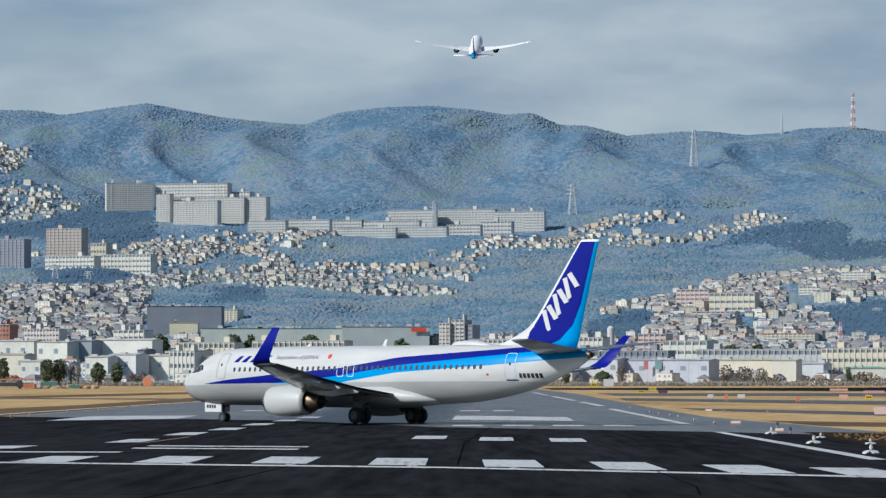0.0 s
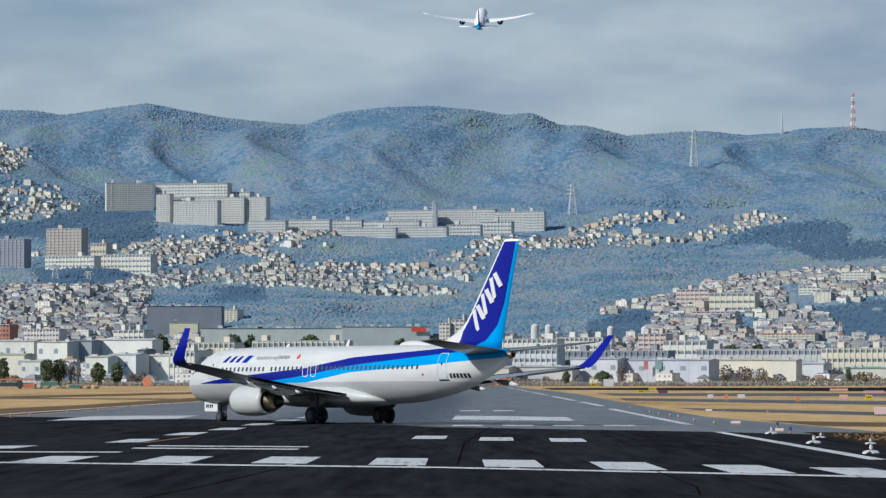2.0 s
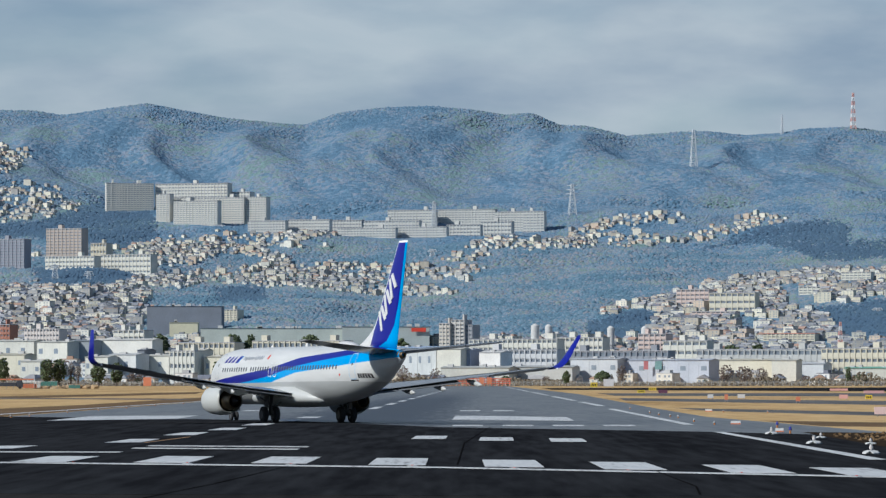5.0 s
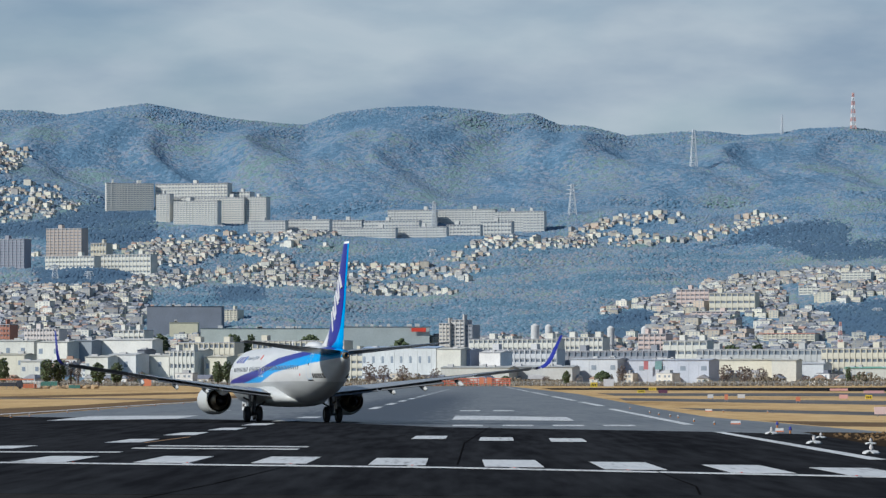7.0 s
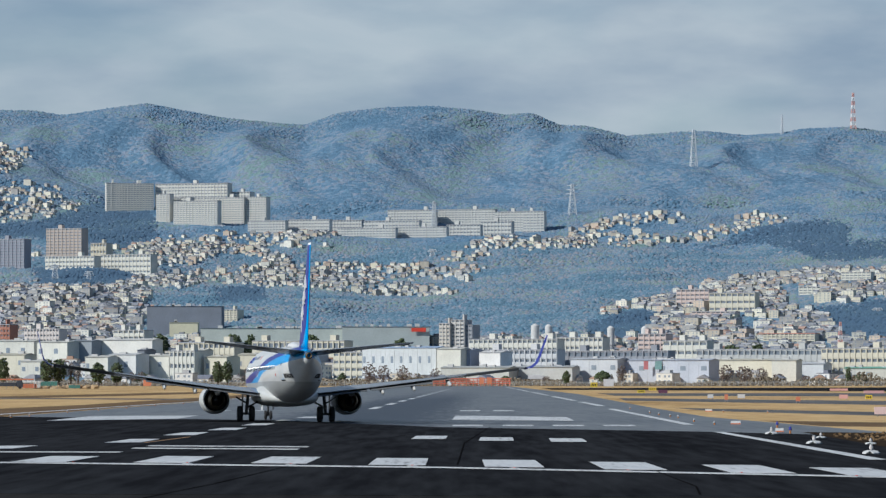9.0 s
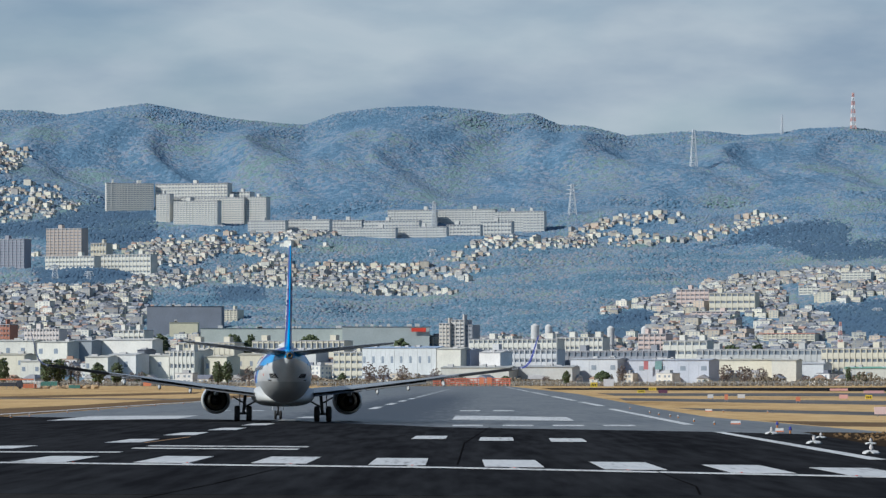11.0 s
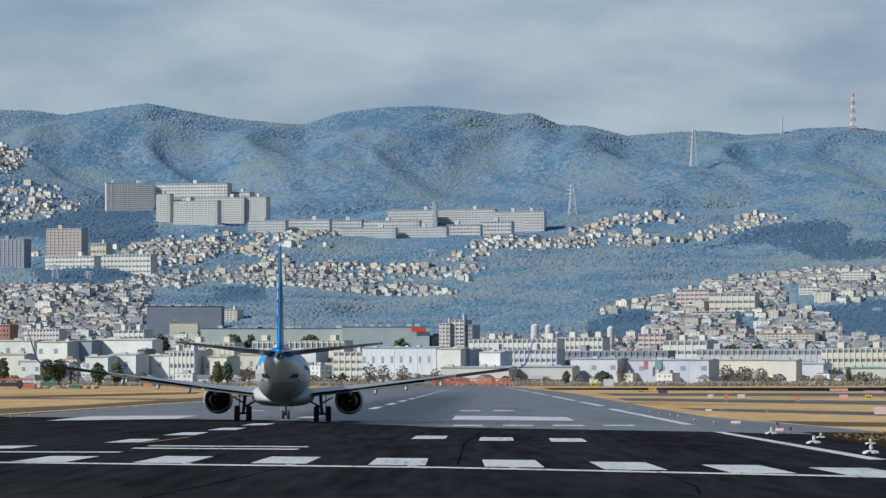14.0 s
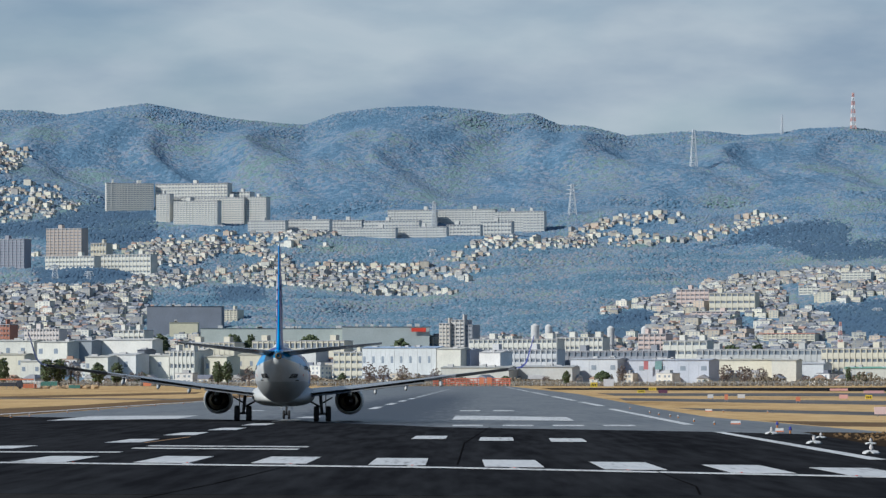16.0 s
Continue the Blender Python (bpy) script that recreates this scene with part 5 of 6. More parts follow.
def city():
    # high-rise estate on the hill
    E = "tall slab of flats, pale concrete with rows of balconies"
    for b0, b1, top, y, d, fl, by in ((188, 206, 324, 4290, 9, 14, 2), (206, 271, 325, 4296, 14, 14, 13), (273, 403, 325, 4300, 16, 17, 22), (403, 442, 340, 4296, 16, 14, 7), (432, 471, 349, 4230, 14, 17, 8), (338, 432, 350, 4236, 14, 17, 17), (276, 337, 350, 4222, 13, 18, 10), (276, 300, 344, 4205, 13, 20, 4), (306, 385, 356, 4190, 13, 18, 14)):
        slab(b0, b1, top, y, d, fl, by, (0.67, 0.66, 0.61), E, turn=14.0 if b0 < 270 else -16.0, houses=1, bottom=418 if b0 > 270 else 366, group="high-rise estate")
    E = "long mid-rise slab of flats in pale concrete"
    for b0, b1, top, y, fl, by in ((438, 505, 391, 4160, 5, 12), (508, 583, 389, 4170, 5, 14), (580, 640, 390, 4195, 5, 11), (597, 700, 404, 4120, 5, 18), (640, 742, 391, 4185, 5, 17), (700, 790, 402, 4125, 5, 15), (686, 770, 372, 4255, 7, 15), (770, 876, 371, 4262, 8, 18), (876, 926, 375, 4250, 8, 9), (926, 963, 374, 4240, 8, 6), (790, 850, 398, 4140, 4, 10), (850, 905, 392, 4170, 4, 9)):
        slab(b0, b1, top, y, 12, fl, by, (0.62, 0.62, 0.59), E, turn=-14.0, houses=1, group="mid-rise estate", bottom=top + 22)
    for b0, b1, top, y, fl, by, col in ((80, 145, 405, 3840, 14, 9, (0.5, 0.43, 0.38)), (-30, 44, 424, 3800, 11, 10, (0.3, 0.31, 0.36)), (78, 168, 454, 3740, 6, 14, WHITE), (176, 268, 451, 3750, 5, 14, WHITE), (535, 582, 436, 4040, 4, 6, WHITE), (160, 188, 431, 3880, 4, 5, CREAM)):
        slab(b0, b1, top, y, 14, fl, by, col, "block of flats among the trees on the slope", bottom=top + 46)
    for b0, b1, top, y, fl, by, col in ((1198, 1254, 513, 3330, 5, 7, PINKISH), (1256, 1335, 519, 3250, 3, 8, CREAM), (1338, 1420, 569, 3060, 5, 12, CREAM), (1352, 1440, 591, 2820, 4, 12, CREAM), (1415, 1475, 508, 3420, 4, 8, WHITE), (1430, 1465, 566, 3080, 6, 4, CREAM), (1490, 1540, 482, 3500, 4, 7, WHITE), (1225, 1300, 552, 3120, 4, 9, PINKISH), (395, 420, 549, 3120, 6, 4, CREAM), (1052, 1122, 386, 4330, 4, 9, CREAM), (1130, 1185, 381, 4340, 3, 8, WHITE), (0, 18, 575, 2860, 6, 3, (0.4, 0.18, 0.12)), (42, 106, 583, 2800, 5, 11, (0.66, 0.6, 0.56))):
        slab(b0, b1, top, y, 12, fl, by, col, "block of flats with pale walls among the houses", roof=(0.45, 0.2, 0.16) if b0 == 1352 else (0.4, 0.4, 0.42))
    # great grey hall on the slope, green-grey factory
    shed(260, 392, 542, 3010, 40, (0.2, 0.22, 0.26), "huge dark grey windowless hall on the slope")
    shed(300, 350, 571, 2950, 20, (0.62, 0.58, 0.42), "low cream hall with a yellowish roof")
    shed(355, 606, 581, 2780, 50, (0.46, 0.5, 0.46), "long grey-green factory hall", ribs=0)
    shed(606, 760, 578, 2760, 50, (0.4, 0.44, 0.43), "long grey factory hall with a red roof sign")
    x = (741 - 784) * 2758 / F
    a = thing("roof_sign", "red sign board on the factory front", "sign", pose(x, 2758, 2.94 + (674 - 584) * 2758 / F))
    part("board", mesh("board", *boxes([(-5, -0.3, -1.2, 5, 0, 1.4)]), M["red"]), a)
    for b0, b1, top, col, fl, by in ((777, 796, 573, (0.6, 0.56, 0.5), 9, 3), (798, 822, 567, (0.55, 0.53, 0.5), 10, 3), (822, 836, 576, (0.36, 0.37, 0.4), 8, 2)):
        slab(b0, b1, top, 2740, 14, fl, by, col, "ten-storey tower block near the airfield", name="tower_block")
    # behind the airfield fence: first row; its last two halls stand in for a road embankment
    for b0, b1, top, y, col, rb in ((-20, 62, 604, 2600, WHITE, 6), (64, 121, 606, 2580, WHITE, 4), (122, 163, 604, 2585, (0.28, 0.31, 0.34), 0), (163, 271, 602, 2590, (0.76, 0.74, 0.68), 0), (-30, 45, 628, 2500, CREAM, 5), (36, 72, 640, 2450, WHITE, 3), (150, 192, 632, 2480, WHITE, 4), (192, 242, 628, 2490, (0.66, 0.66, 0.64), 4), (243, 256, 620, 2520, (0.2, 0.22, 0.26), 0), (256, 300, 630, 2500, WHITE, 4), (345, 362, 620, 2520, WHITE, 2), (362, 402, 632, 2480, CREAM, 4), (420, 470, 628, 2500, CREAM, 5), (470, 560, 622, 2540, (0.6, 0.6, 0.58), 9), (773, 815, 618, 2440, WHITE, 0), (815, 832, 620, 2445, (0.36, 0.4, 0.5), 2), (848, 885, 624, 2440, (0.8, 0.78, 0.75), 0), (640, 772, 616, 2460, (0.6, 0.62, 0.62), 16), (1010, 1092, 636, 2400, (0.55, 0.57, 0.6), 5), (1092, 1252, 638, 2390, (0.5, 0.53, 0.6), 9), (1270, 1365, 638, 2420, CREAM, 7), (1366, 1408, 638, 2400, WHITE, 2), (1408, 1456, 644, 2430, (0.62, 0.64, 0.66), 4), (1495, 1580, 652, 2390, (0.55, 0.55, 0.5), 5), (780, 900, 651, 2388, (0.52, 0.53, 0.5), 0), (898, 1012, 650, 2392, (0.5, 0.51, 0.5), 0)):
        rf = (0.2, 0.42, 0.32) if b0 == 1495 else ((0.35, 0.45, 0.6) if b0 == 640 else None)
        shed(b0, b1, top, y, 16, col, "low pale commercial building, or road embankment stand-in, behind the airfield fence", ribs=rb, roof=rf, pitch=0.8, turn=-14.0 - (int(b0) * 7) % 18)
    for b0, b1, top, y, fl, by, col, lab in ((315, 416, 607, 2560, 3, 11, CREAM, "open-framed concrete parking deck"), (445, 610, 604, 2600, 2, 17, CREAM, "long open-framed concrete parking deck"), (1236, 1462, 619, 2520, 3, 22, (0.5, 0.5, 0.48), "long open concrete parking deck with three levels"), (1456, 1590, 617, 2440, 4, 14, CREAM, "cream school building with rows of windows"), (1174, 1250, 604, 2560, 4, 6, WHITE, "broad white four-storey building"), (830, 985, 601, 2620, 4, 18, WHITE, "long white block of flats with balconies"), (985, 1066, 598, 2640, 4, 10, WHITE, "white block of flats with balconies"), (835, 985, 620, 2500, 4, 16, (0.6, 0.6, 0.6), "long grey four-storey block of flats"), (985, 1180, 622, 2500, 3, 18, (0.28, 0.29, 0.32), "long dark-roofed depot with open bays"), (1130, 1178, 592, 2680, 6, 5, PINKISH, "pinkish six-storey block of flats"), (200, 256, 585, 2680, 5, 6, WHITE, "stepped white building above the halls"), (590, 642, 624, 2500, 4, 5, CREAM, "cream four-storey office block"), (300, 345, 622, 2480, 3, 6, WHITE, "white three-storey building behind the trees")):
        slab(b0, b1, top, y, 14, fl, by, col, lab, name="building", houses=2)
    # painted panels on the long low hall
    for b, w, c in ((1143, 8, "red"), (1165, 12, "sky_blue"), (1183, 8, "red"), (1206, 12, "white"), (1232, 7, "red"), (867, 10, "red")):
        y = 2389.6 if b > 1000 else 2439.6
        x = (b - 784) * y / F
        a = thing("wall_panel", "coloured panel on the front of a low hall", "sign", pose(x, y, 2.94 + (674 - 648) * y / F if b > 1000 else 9))
        part("board", mesh("board", *box(-w * y / F / 2, -0.25, -2.0, w * y / F / 2, 0, 3.0), colour("panel_" + c, {"red": (0.55, 0.2, 0.22), "sky_blue": (0.25, 0.42, 0.42), "white": (0.7, 0.68, 0.7)}[c])), a)
    for b, w, top, y in ((947, 15, 573, 2700), (971, 13, 574, 2700), (1081, 13, 577, 2720), (1141, 13, 577, 2700)):
        tank(b, w, top, y)
    steel = [("lattice_steel", (0.62, 0.65, 0.68))]
    rw = [("mast_red", (0.62, 0.36, 0.33)), ("mast_white", (0.8, 0.8, 0.8))]
    for b, top, y, w in ((1013, 325, 4310, 8), (1228, 229, 4560, 7.5), (768, 356, 4230, 6), (765, 441, 3950, 5.5), (97, 468, 3620, 6), (157, 480, 3600, 5), (389, 398, 4180, 6), (1553, 545, 3200, 5)):
        lattice(b, top, y, w, steel, "grey steel lattice power pylon on the hillside")
    lattice(1511, 164, 4815, 6, rw, "red and white lattice mast on the ridge", 0, "radio_mast")
    lattice(1385, 202, 4815, 3, steel, "thin grey lattice mast on the ridge", 0, "radio_mast")
    lattice(1487, 570, 2760, 3.4, rw, "red and white mast among the houses", 0, "radio_mast")


city()
hills()
# ---- the airfield's small things ----
def tree(x, y, z, h, w, mat, label, bare=False):
    rng = random.Random(int(x * 3 + y))
    nr = np.random.default_rng(int(abs(x) * 5 + y))
    a = thing("tree", label, "tree", pose(x, y, z))
    limbs = [tube((0, 0, -0.3), (0, 0, h * 0.45), h * 0.035, h * 0.022, 7)]
    tips = []
    for k in range(9):
        t = 2 * math.pi * k / 9 + rng.uniform(-0.3, 0.3)
        e = (math.cos(t) * w * rng.uniform(0.2, 0.38), math.sin(t) * w * 0.33, h * rng.uniform(0.55, 0.85))
        limbs.append(tube((0, 0, h * rng.uniform(0.25, 0.42)), e, h * 0.014, h * 0.006, 5))
        tips.append(e)
    part("trunk", mesh("trunk", *join(*limbs), colour("bark", (0.13, 0.1, 0.08))), a)
    n = 300 if not bare else 150
    c = []
    for k in range(n):
        u, t = rng.uniform(-1, 1), rng.uniform(0, 2 * math.pi)
        q = rng.uniform(0.55, 1.0)
        s = math.sqrt(1 - u * u)
        c.append((w * 0.5 * q * s * math.cos(t) * rng.uniform(0.8, 1.1), w * 0.5 * q * s * math.sin(t), h * 0.56 + h * 0.42 * q * u))
    v, f = clumps(nr, np.array(c), nr.uniform(0.05, 0.10, n) * w * (0.6 if bare else 1), 0.8, 0.45)
    part("crown", mesh("crown", v, f, mat), a)
    return a


M["evergreen"] = plain("evergreen_leaves", (0.135, 0.165, 0.085), (0.08, 0.105, 0.055), rough=0.85, big=0.8, small=4, island=0.5, spec=0.2)
M["twigs"] = plain("bare_twigs", (0.24, 0.19, 0.17), (0.17, 0.14, 0.12), rough=0.95, big=0.8, small=4, island=0.4, spec=0.1)
M["brush"] = plain("dry_brush", (0.34, 0.29, 0.22), (0.2, 0.18, 0.14), rough=0.95, big=0.3, small=2, island=0.5, spec=0.1)


def at(b, y):
    return (b - 784) * y / F


def greenery():
    for b0, b1, top, y in ((-6, 18, 632, 2150), (70, 96, 634, 2150), (92, 118, 632, 2155), (160, 188, 641, 2140), (195, 218, 641, 2150), (375, 396, 638, 2140), (393, 413, 636, 2150), (995, 1010, 655, 2200), (1495, 1507, 648, 2300)):
        tree(at((b0 + b1) / 2, y), y, 0, 2.94 + (674 - top) * y / F, (b1 - b0) * y / F, M["evergreen"], "round dark evergreen tree at the airfield edge")
    for b0, b1, top, y in ((118, 134, 636, 2160), (130, 147, 644, 2150), (430, 452, 646, 2200), (640, 668, 640, 2250), (665, 692, 644, 2260), (700, 725, 646, 2260), (760, 782, 648, 2260), (1090, 1112, 646, 2300), (1270, 1300, 644, 2300), (1300, 1335, 646, 2300), (1335, 1360, 648, 2310)):
        tree(at((b0 + b1) / 2, y), y, 0, 2.94 + (674 - top) * y / F, (b1 - b0) * y / F, M["twigs"], "bare brownish winter tree at the airfield edge", True)
    # trees on the roof line of the near town
    for b0, b1, top, y in ((270, 300, 590, 2660), (395, 430, 588, 2660), (430, 458, 590, 2665), (525, 572, 592, 2660), (690, 730, 600, 2620), (1040, 1075, 598, 2660), (1275, 1310, 610, 2600), (1330, 1352, 606, 2640)):
        z = land(at((b0 + b1) / 2, y), y)
        tree(at((b0 + b1) / 2, y), y, z, 2.94 + (674 - top) * y / F - z, (b1 - b0) * y / F, M["evergreen"], "broad dark evergreen tree between the halls")
    rng = random.Random(21)
    for k in range(46):
        y = rng.choice((2365, 2372, 2440, 2470, 2550, 2620))
        b = rng.uniform(-20, 1590)
        h = rng.uniform(4, 8.5)
        z = land(at(b, y), y)
        bare = rng.random() < 0.45
        tree(at(b, y) + rng.uniform(-2, 2), y, z, h, h * rng.uniform(0.7, 1.25), M["twigs" if bare else "evergreen"], "bare brownish winter tree between the buildings" if bare else "dark evergreen tree between the buildings", bare)
    nr = np.random.default_rng(3)
    n = 7000
    x = nr.uniform(-300, 300, n)
    tall = (0.5 + 0.5 * np.sin(x / 17.0) * np.sin(x / 6.3 + 1.0)) * (0.6 + 0.4 * np.sin(x / 41.0 + 2.0))
    c = np.stack([x, nr.uniform(2270, 2360, n), nr.uniform(0.0, 1.0, n) * (1.2 + 6.5 * tall)], 1)
    ob = part("brush", mesh("brush", *clumps(nr, c, nr.uniform(0.3, 0.95, n), 0.9, 0.5), M["brush"]))
    tagged(ob, "dry brown brush along the airfield fence", "bushes", "", "stuff")


def fence():
    y0 = 2262
    for i in range(20):
        x = -300 + 30 * i
        a = thing("fence", "grey mesh fence panel along the airfield edge", "fence", pose(x, y0, 0), "airfield fence")
        post = mesh("post", *tube((0, 0, 0), (0, 0, 2.8), 0.12, n=5), colour("fence_grey", (0.45, 0.47, 0.48))) if i == 0 else bpy.data.meshes["post"]
        for k in range(6):
            part("post", post, a, "", Matrix.Translation((k * 5.0, 0, 0)))
        for k in range(4):
            part("rail", mesh("rail", *box(0, -0.05, 0.5 + 0.7 * k, 29.6, 0.05, 0.62 + 0.7 * k), colour("fence_grey", (0.45, 0.47, 0.48))), a)


def near_light(x, y, s=1.0):
    """An approach light: four white petals round a small lamp on a stub."""
    a = thing("approach_light", "white four-legged approach light with a small lamp", "light", pose(x, y, 0.012), "approach lights")
    wm = colour("light_foot", (0.58, 0.585, 0.58))
    for k in range(4):
        t = math.pi / 2 * k + 0.5
        ct, st = math.cos(t), math.sin(t)
        ring = lambda r, w, z: [(ct * r - st * w, st * r + ct * w, z), (ct * r + st * w, st * r - ct * w, z), (ct * r + st * w, st * r - ct * w, z + 0.06 * s), (ct * r - st * w, st * r + ct * w, z + 0.06 * s)]
        part("foot", mesh("foot", *loft([ring(0.04 * s, 0.16 * s, 0.17 * s), ring(0.3 * s, 0.27 * s, 0.13 * s), ring(0.52 * s, 0.2 * s, 0.01)]), wm), a, "white sloping foot")
    part("stub", mesh("stub", *tube((0, 0, 0), (0, 0, 0.3 * s), 0.07 * s, n=10), wm), a)
    part("lamp", mesh("lamp", *join(tube((0, 0, 0.28 * s), (0, 0, 0.45 * s), 0.12 * s, 0.13 * s, 12), tube((0, 0, 0.45 * s), (0, 0, 0.52 * s), 0.13 * s, 0.05 * s, 12)), colour("lamp_pale", (0.6, 0.56, 0.54))), a, "pale lamp head")
    part("lamp_cap", mesh("lamp_cap", *tube((0, 0, 0.52 * s), (0, 0, 0.58 * s), 0.09 * s, n=10), wm), a)


def small_light(x, y, col, label, h=0.4):
    a = thing("edge_light", label, "light", pose(x, y, 0.012), "edge lights")
    part("stem", mesh("stem", *tube((0, 0, 0), (0, 0, h * 0.5), 0.06, n=8), colour("stem_orange", (0.5, 0.2, 0.06))), a)
    part("globe", mesh("globe", *join(tube((0, 0, h * 0.5), (0, 0, h * 0.85), 0.085, 0.08, 10), tube((0, 0, h * 0.85), (0, 0, h), 0.08, 0.04, 10)), colour(*col)), a)


def sign(b0, b1, top, y, col, label, bars=True):
    w, h = (b1 - b0) * y / F, 2.94 + (674 - top) * y / F
    a = thing("taxiway_sign", label, "sign", pose(at((b0 + b1) / 2, y), y, 0.012))
    h = max(h, 0.8)
    part("board", mesh("board", *box(-w / 2, -0.12, h * 0.25, w / 2, 0.12, h), colour(*col)), a)
    for s in (-0.35, 0.35):
        part("leg", mesh("leg", *tube((w * s, 0, 0), (w * s, 0, h * 0.25), 0.05, n=6), colour("stem_grey", (0.3, 0.3, 0.3))), a)
    if bars:
        for k in range(3):
            part("marking_bar", mesh("marking_bar", *box(-w * 0.36 + k * w * 0.26, -0.135, h * 0.45, -w * 0.36 + k * w * 0.26 + w * 0.16, -0.12, h * 0.8), M["dark"]), a, "plain dark bar")


def airfield_things():
    for b, q in ((1365, 769), (1440, 786), (1541, 804)):
        y = F * 2.942 / (q - 674.2)
        near_light(at(b, y), y, 0.68)
    for b, q in ((1452, 776), (1540, 787)):
        y = F * 2.942 / (q - 674.2)
        near_light(at(b, y), y, 0.5)
    yel, pink, blue, white, orange = ("sign_yellow", (0.75, 0.55, 0.04)), ("sign_pink", (0.72, 0.4, 0.36)), ("globe_blue", (0.04, 0.05, 0.3)), ("globe_white", (0.7, 0.68, 0.66)), ("marker_orange", (0.7, 0.24, 0.12))
    for b, q in ((1375, 758), (1398, 768)):
        y = F * 2.942 / (q - 674.2)
        small_light(at(b, y), y, blue, "blue taxiway edge light on a short stem", 0.4)
    for b, q in ((1150, 732), (1166, 735), (1200, 740), (1228, 747), (1264, 752), (1186, 738), (1115, 724), (1280, 730), (1358, 731)):
        y = F * 2.942 / (q - 674.2)
        small_light(at(b, y), y, ("globe_grey", (0.4, 0.4, 0.4)), "small grey runway edge light on a short stem", 0.22)
    for b, q in ((20, 740), (53, 737), (120, 731), (175, 727), (225, 723), (275, 719), (325, 715)):
        y = F * 2.942 / (q - 674.2)
        small_light(at(b, y), y, ("globe_grey", (0.4, 0.4, 0.4)), "small grey runway edge light on a short stem", 0.24)
    for b, q in ((130, 820.5), (332, 821.5), (515, 823), (730, 826), (910, 830), (1111, 835), (1312, 839), (1515, 845)):
        y = F * 2.942 / (q - 674.2)
        a = thing("threshold_light", "flush red and white threshold light in the asphalt", "light", pose(at(b, y), y, 0.014), "threshold lights")
        part("rim", mesh("rim", *tube((0, 0, 0), (0, 0, 0.035), 0.2, 0.15, 14), colour("light_metal", (0.4, 0.4, 0.4), 0.4)), a)
        part("lens", mesh("lens", *tube((0, 0, 0.035), (0, 0, 0.055), 0.05, 0.03, 10), M["red"]), a)
    for b0, b1, q0, q1 in ((1293, 1310, 747, 751), (1372, 1386, 762, 765), (1248, 1260, 724, 728)):
        y = F * 2.942 / (q1 + 2 - 674.2)
        a = thing("marker_board", "low white and orange marker board on legs", "marker", pose(at((b0 + b1) / 2, y), y, 0.012))
        w = (b1 - b0) * y / F
        part("board", mesh("board", *box(-w / 2, -0.08, 0.14, w / 2, 0.08, 0.28), colour("light_white", (0.82, 0.82, 0.8))), a)
        part("stripe", mesh("stripe", *box(-w / 2, -0.08, 0.06, w / 2, 0.08, 0.14), colour(*orange)), a)
    for b0, b1, top, base, c, lab in ((1148, 1161, 686, 693, yel, "yellow taxiway sign with dark bars"), (1128, 1141, 691, 697, yel, "yellow taxiway sign with dark bars"), (1165, 1181, 690, 698, ("sign_maroon", (0.14, 0.05, 0.09)), "dark maroon equipment box in the grass"), (1468, 1500, 688, 693, pink, "faded pink marker board in the grass"), (1528, 1564, 692, 698, pink, "faded pink marker board in the grass"), (1531, 1543, 700, 709, yel, "yellow taxiway sign with dark bars"), (1485, 1500, 703, 708, pink, "faded pink marker board in the grass"), (1547, 1580, 723, 738, ("sign_pale", (0.72, 0.55, 0.54)), "pale pink taxiway sign on short legs"), (1282, 1288, 698, 711, orange, "orange marker cone in the grass"), (1408, 1416, 707, 713, orange, "orange marker in the grass"), (1045, 1057, 677, 682, yel, "yellow sign beside the runway"), (1068, 1086, 671, 681, ("sign_white", (0.78, 0.74, 0.72)), "white equipment cabin beside the runway"), (254, 268, 668, 684, orange, "orange equipment cabin in the grass"), (1252, 1262, 703, 707, white, "white marker in the grass"), (1305, 1318, 703, 707, white, "white marker in the grass")):
        y = min(1500.0, F * 2.942 / (base - 674.2))
        sign(b0, b1, top, y, c, lab, bars=c is yel)
    # orange aerial array at the far end of the runway
    a = thing("localizer_array", "orange-red lattice aerial array at the runway's far end", "antenna", pose(at(835, 2240), 2240, 0.012))
    og = colour("array_orange", (0.62, 0.16, 0.1))
    post = mesh("array_post", *tube((0, 0, 0), (0, 0, 4.2), 0.22, n=5), og)
    for k in range(22):
        part("array_post", post, a, "", Matrix.Translation((-21 + 2 * k, 0, 0)))
    for k in range(3):
        part("array_rail", mesh("array_rail", *box(-21.5, -0.12, 1.2 + 1.3 * k, 21.5, 0.12, 1.75 + 1.3 * k), og), a)
    for b in (852, 866):
        sign(b - 4, b + 4, 668, 2200, orange, "orange equipment hut at the runway's far end", False)
    # works site on the left
    y = 1480
    a = thing("flatbed_truck", "dark flatbed truck parked at a works site", "truck", pose(at(12, y), y, 0))
    part("bed", mesh("bed", *box(-6.5, -1.2, 0.9, 3.6, 1.2, 2.3), colour("truck_dark", (0.04, 0.045, 0.06))), a)
    part("cab", mesh("cab", *loft([[(3.8, -1.2, 0.7), (6.0, -1.2, 0.7), (6.0, 1.2, 0.7), (3.8, 1.2, 0.7)], [(3.8, -1.2, 2.2), (6.0, -1.2, 2.0), (6.0, 1.2, 2.0), (3.8, 1.2, 2.2)], [(3.9, -1.1, 3.1), (5.5, -1.1, 3.1), (5.5, 1.1, 3.1), (3.9, 1.1, 3.1)]]), colour("truck_dark", (0.04, 0.045, 0.06))), a)
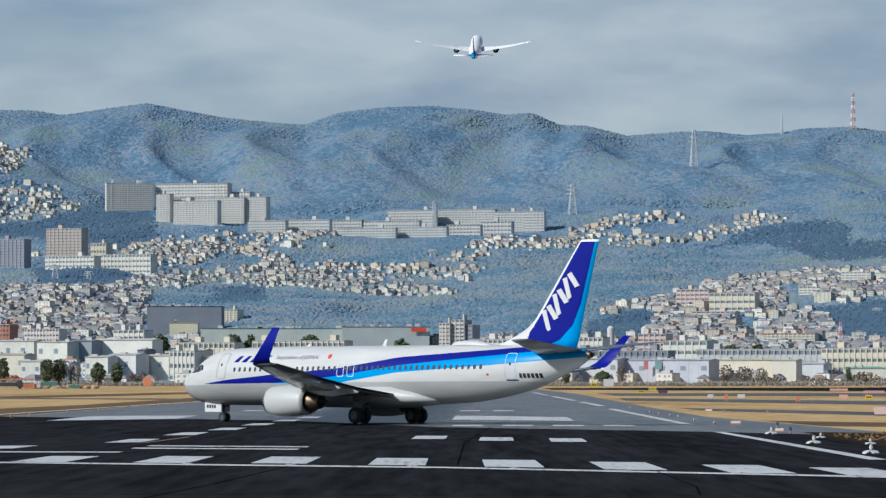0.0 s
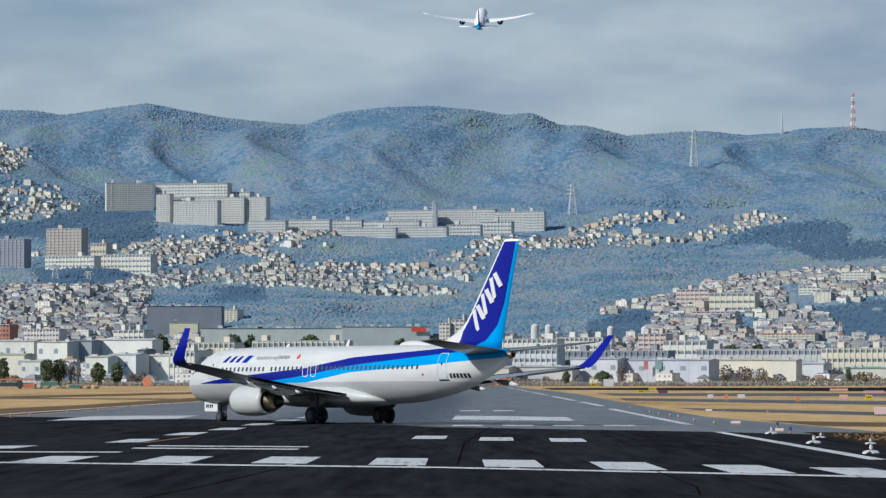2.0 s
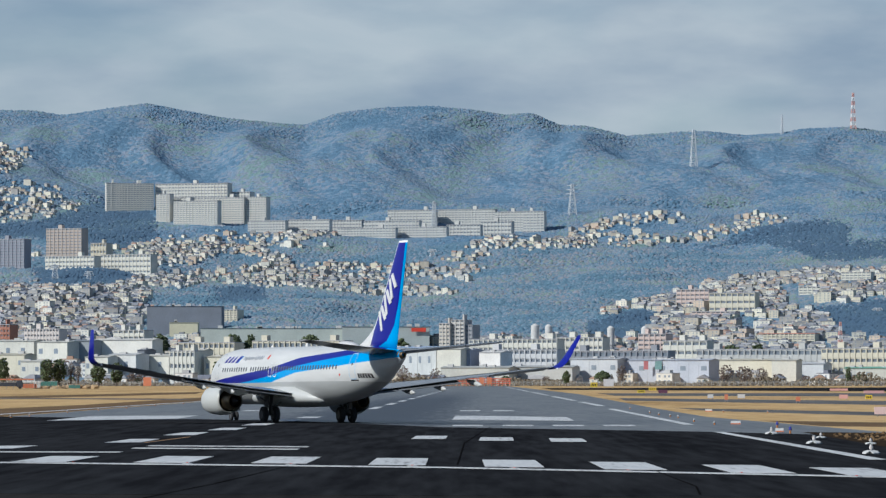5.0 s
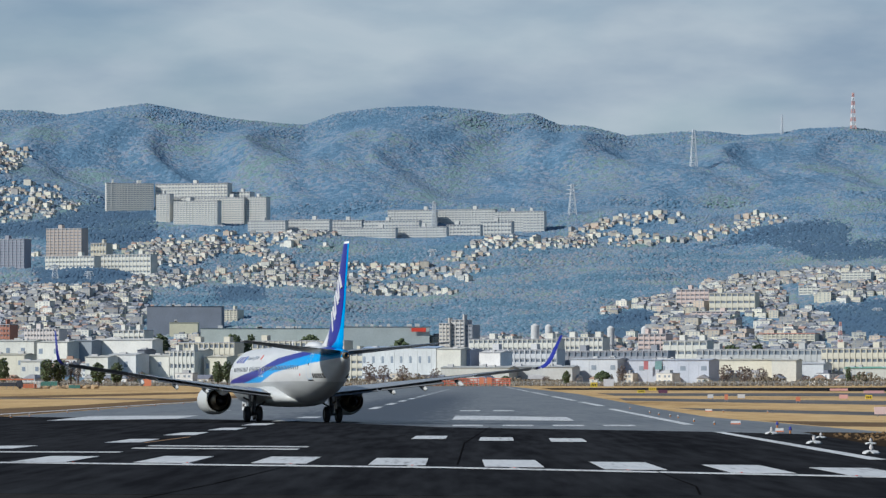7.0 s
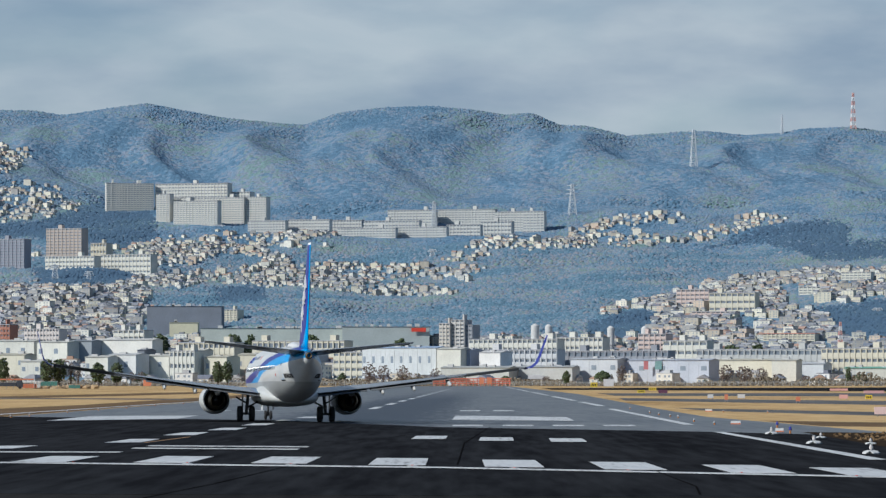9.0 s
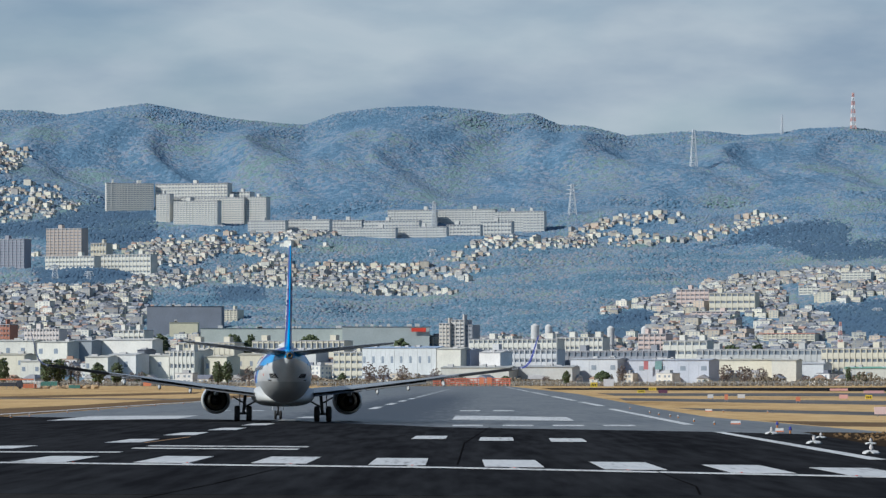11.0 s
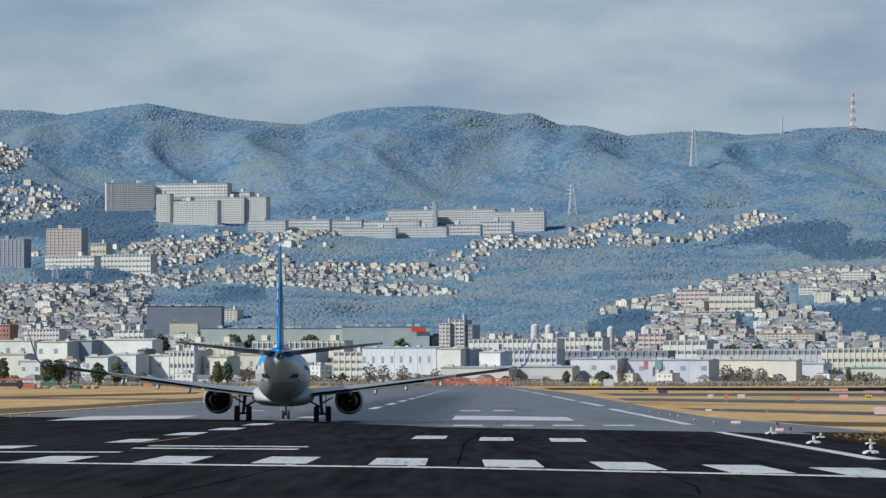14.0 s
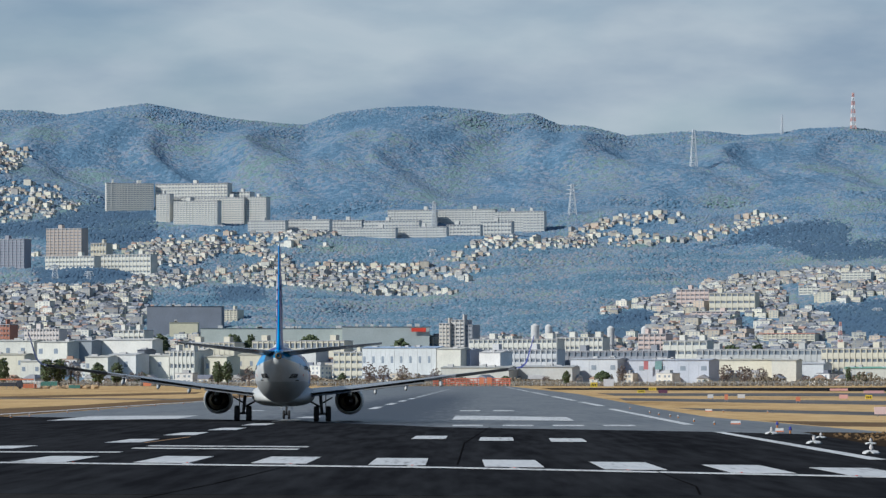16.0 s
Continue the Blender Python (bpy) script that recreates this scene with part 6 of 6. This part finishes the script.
    for x in (-5, -3.4, 4.9):
        for s in (-1.1, 1.1):
            part("wheel", mesh("truck_wheel", *tube((x, s - 0.15, 0.5), (x, s + 0.15, 0.5), 0.5, n=14), M["tyre"]), a)
    for b0, b1, z0, z1, c, lab in ((0, 60, 3.2, 3.7, ("scaffold_orange", (0.6, 0.2, 0.1)), "orange and red works barrier"), (30, 75, 2.3, 2.9, ("scaffold_white", (0.7, 0.7, 0.68)), "white works barrier beside the truck"), (72, 102, 1.1, 2.7, ("net_green", (0.08, 0.22, 0.19)), "green netted works barrier on posts"), (40, 66, 0.3, 1.8, ("scaffold_orange", (0.6, 0.2, 0.1)), "orange works barrier beside the truck"), (122, 142, 0.2, 1.4, ("net_green", (0.08, 0.22, 0.19)), "green netted works barrier on posts"), (60, 72, 0.3, 2.2, ("scaffold_white", (0.7, 0.7, 0.68)), "white works barrier beside the truck")):
        x0, x1 = at(b0, 1490), at(b1, 1490)
        a = thing("works_barrier", lab, "barrier", pose((x0 + x1) / 2, 1490, 0))
        w = x1 - x0
        part("panel", mesh("panel", *boxes([(-w / 2 + w * k / 5 + 0.08, -0.1, z0, -w / 2 + w * (k + 1) / 5 - 0.08, 0.1, z1) for k in range(5)]), colour(*c)), a)
        for k in range(6):
            part("post", mesh("barrier_post", *tube((-w / 2 + w * k / 5, 0.15, 0), (-w / 2 + w * k / 5, 0.15, z1 + 0.3), 0.08, n=5), colour("stem_grey", (0.3, 0.3, 0.3))), a)
    # spoil heap
    nr = np.random.default_rng(9)
    ob = part("spoil_heap", mesh("spoil_heap", *clumps(nr, np.stack([at(110, 1520) + nr.normal(0, 5, 60), 1520 + nr.normal(0, 4, 60), nr.uniform(-0.4, 0.6, 60)], 1), nr.uniform(1.0, 2.2, 60), 0.6, 0.3), colour("spoil", (0.4, 0.28, 0.15))))
    tagged(ob, "heap of brown spoil beside the works site", "heap", "", "stuff")


def soil():
    sheet("bare_soil", [(19.2, 158), (32, 146), (32, 222), (20.5, 231)], 0.02, M["soil"], "patch of dark bare soil and dead weeds", "soil")
    nr = np.random.default_rng(17)
    n = 500
    c = np.stack([nr.uniform(20.5, 31, n), nr.uniform(160, 222, n), nr.uniform(0.0, 0.08, n)], 1)
    ob = part("dead_weeds", mesh("dead_weeds", *clumps(nr, c, nr.uniform(0.05, 0.16, n), 0.9, 0.5, octa), M["brown_grass"]))
    tagged(ob, "low dead brown weeds on the bare soil", "weeds", "", "stuff")


def cracks():
    for pts in (((3.0, 257), (1.0, 190), (0.5, 141)), ((-5.3, 139), (-6.5, 115), (-7.5, 101)), ((6.9, 131), (7.0, 112), (6.6, 104)), ((-17, 150), (-3, 205), (-1, 230))):
        v = []
        for x, y in pts:
            v += [(x - 0.03, y, 0.0265), (x + 0.03, y, 0.0265)]
        f = [(2 * i, 2 * i + 1, 2 * i + 3, 2 * i + 2) for i in range(len(pts) - 1)]
        tagged(part("pavement_joint", mesh("pavement_joint", v, f, M["sealant"])), "dark sealed joint in the asphalt", "joint", "pavement joints", "structure")


M["sealant"] = plain("joint_sealant", (0.009, 0.009, 0.01), rough=1.0, spec=0.0)
M["soil"] = plain("dark_soil", (0.05, 0.036, 0.024), (0.025, 0.02, 0.016), rough=1.0, big=0.3, small=3.0, spec=0.0)
soil()
greenery()
fence()
airfield_things()
cracks()
# ---- what moves ----
def motions():
    rows = [(0.0, -3.76, 278.03, -48.46), (1.5, -5.81, 279.08, -39.94), (2.0, -6.40, 279.71, -37.41), (3.5, -8.11, 282.25, -29.57), (4.2, -8.79, 283.62, -26.10),
            (6.3, -10.35, 286.18, -16.41), (7.0, -10.66, 287.47, -13.43), (8.0, -11.00, 289.11, -9.69), (9.2, -11.33, 290.86, -6.66), (12.5, -11.62, 293.29, -2.09), (16.0, -11.64, 293.76, -1.22)]
    walk(AIRLINER, [(t, pose(x, y, 0.012, 0, 0, -h) @ pose(0, 0, 0, 0, 0.35, 0)) for t, x, y, h in rows])
    # the wheels roll by the way that the airliner goes
    ts = [0.3 * i for i in range(32)] + [10.4, 11.4, 12.5, 14.0, 16.0]
    xy = [(float(np.interp(t, [r[0] for r in rows], [r[1] for r in rows])), float(np.interp(t, [r[0] for r in rows], [r[2] for r in rows]))) for t in ts]
    way = [0.0]
    for p, q in zip(xy, xy[1:]):
        way.append(way[-1] + math.hypot(q[0] - p[0], q[1] - p[1]))
    for ob, r, at in WHEELS:
        walk(ob, [(t, Matrix.Translation(at) @ pose(0, 0, 0, -math.degrees(d / r), 0, 0)) for t, d in zip(ts, way)])
    fly = []
    for t in (0.0, 1.0, 2.0, 3.0, 4.0, 5.0, 7.0, 10.0, 13.0, 16.0):
        y = 2020 + 40 * t
        b = 842 + 4.5 * t
        e = 588 + 25.0 * t - 0.25 * max(0, t - 4) ** 2
        fly.append((t, pose((b - 784) * y / F, y, 2.94 + e * y / F, 16.5, 0, -2.8)))
    walk(CLIMBER, fly)


motions()
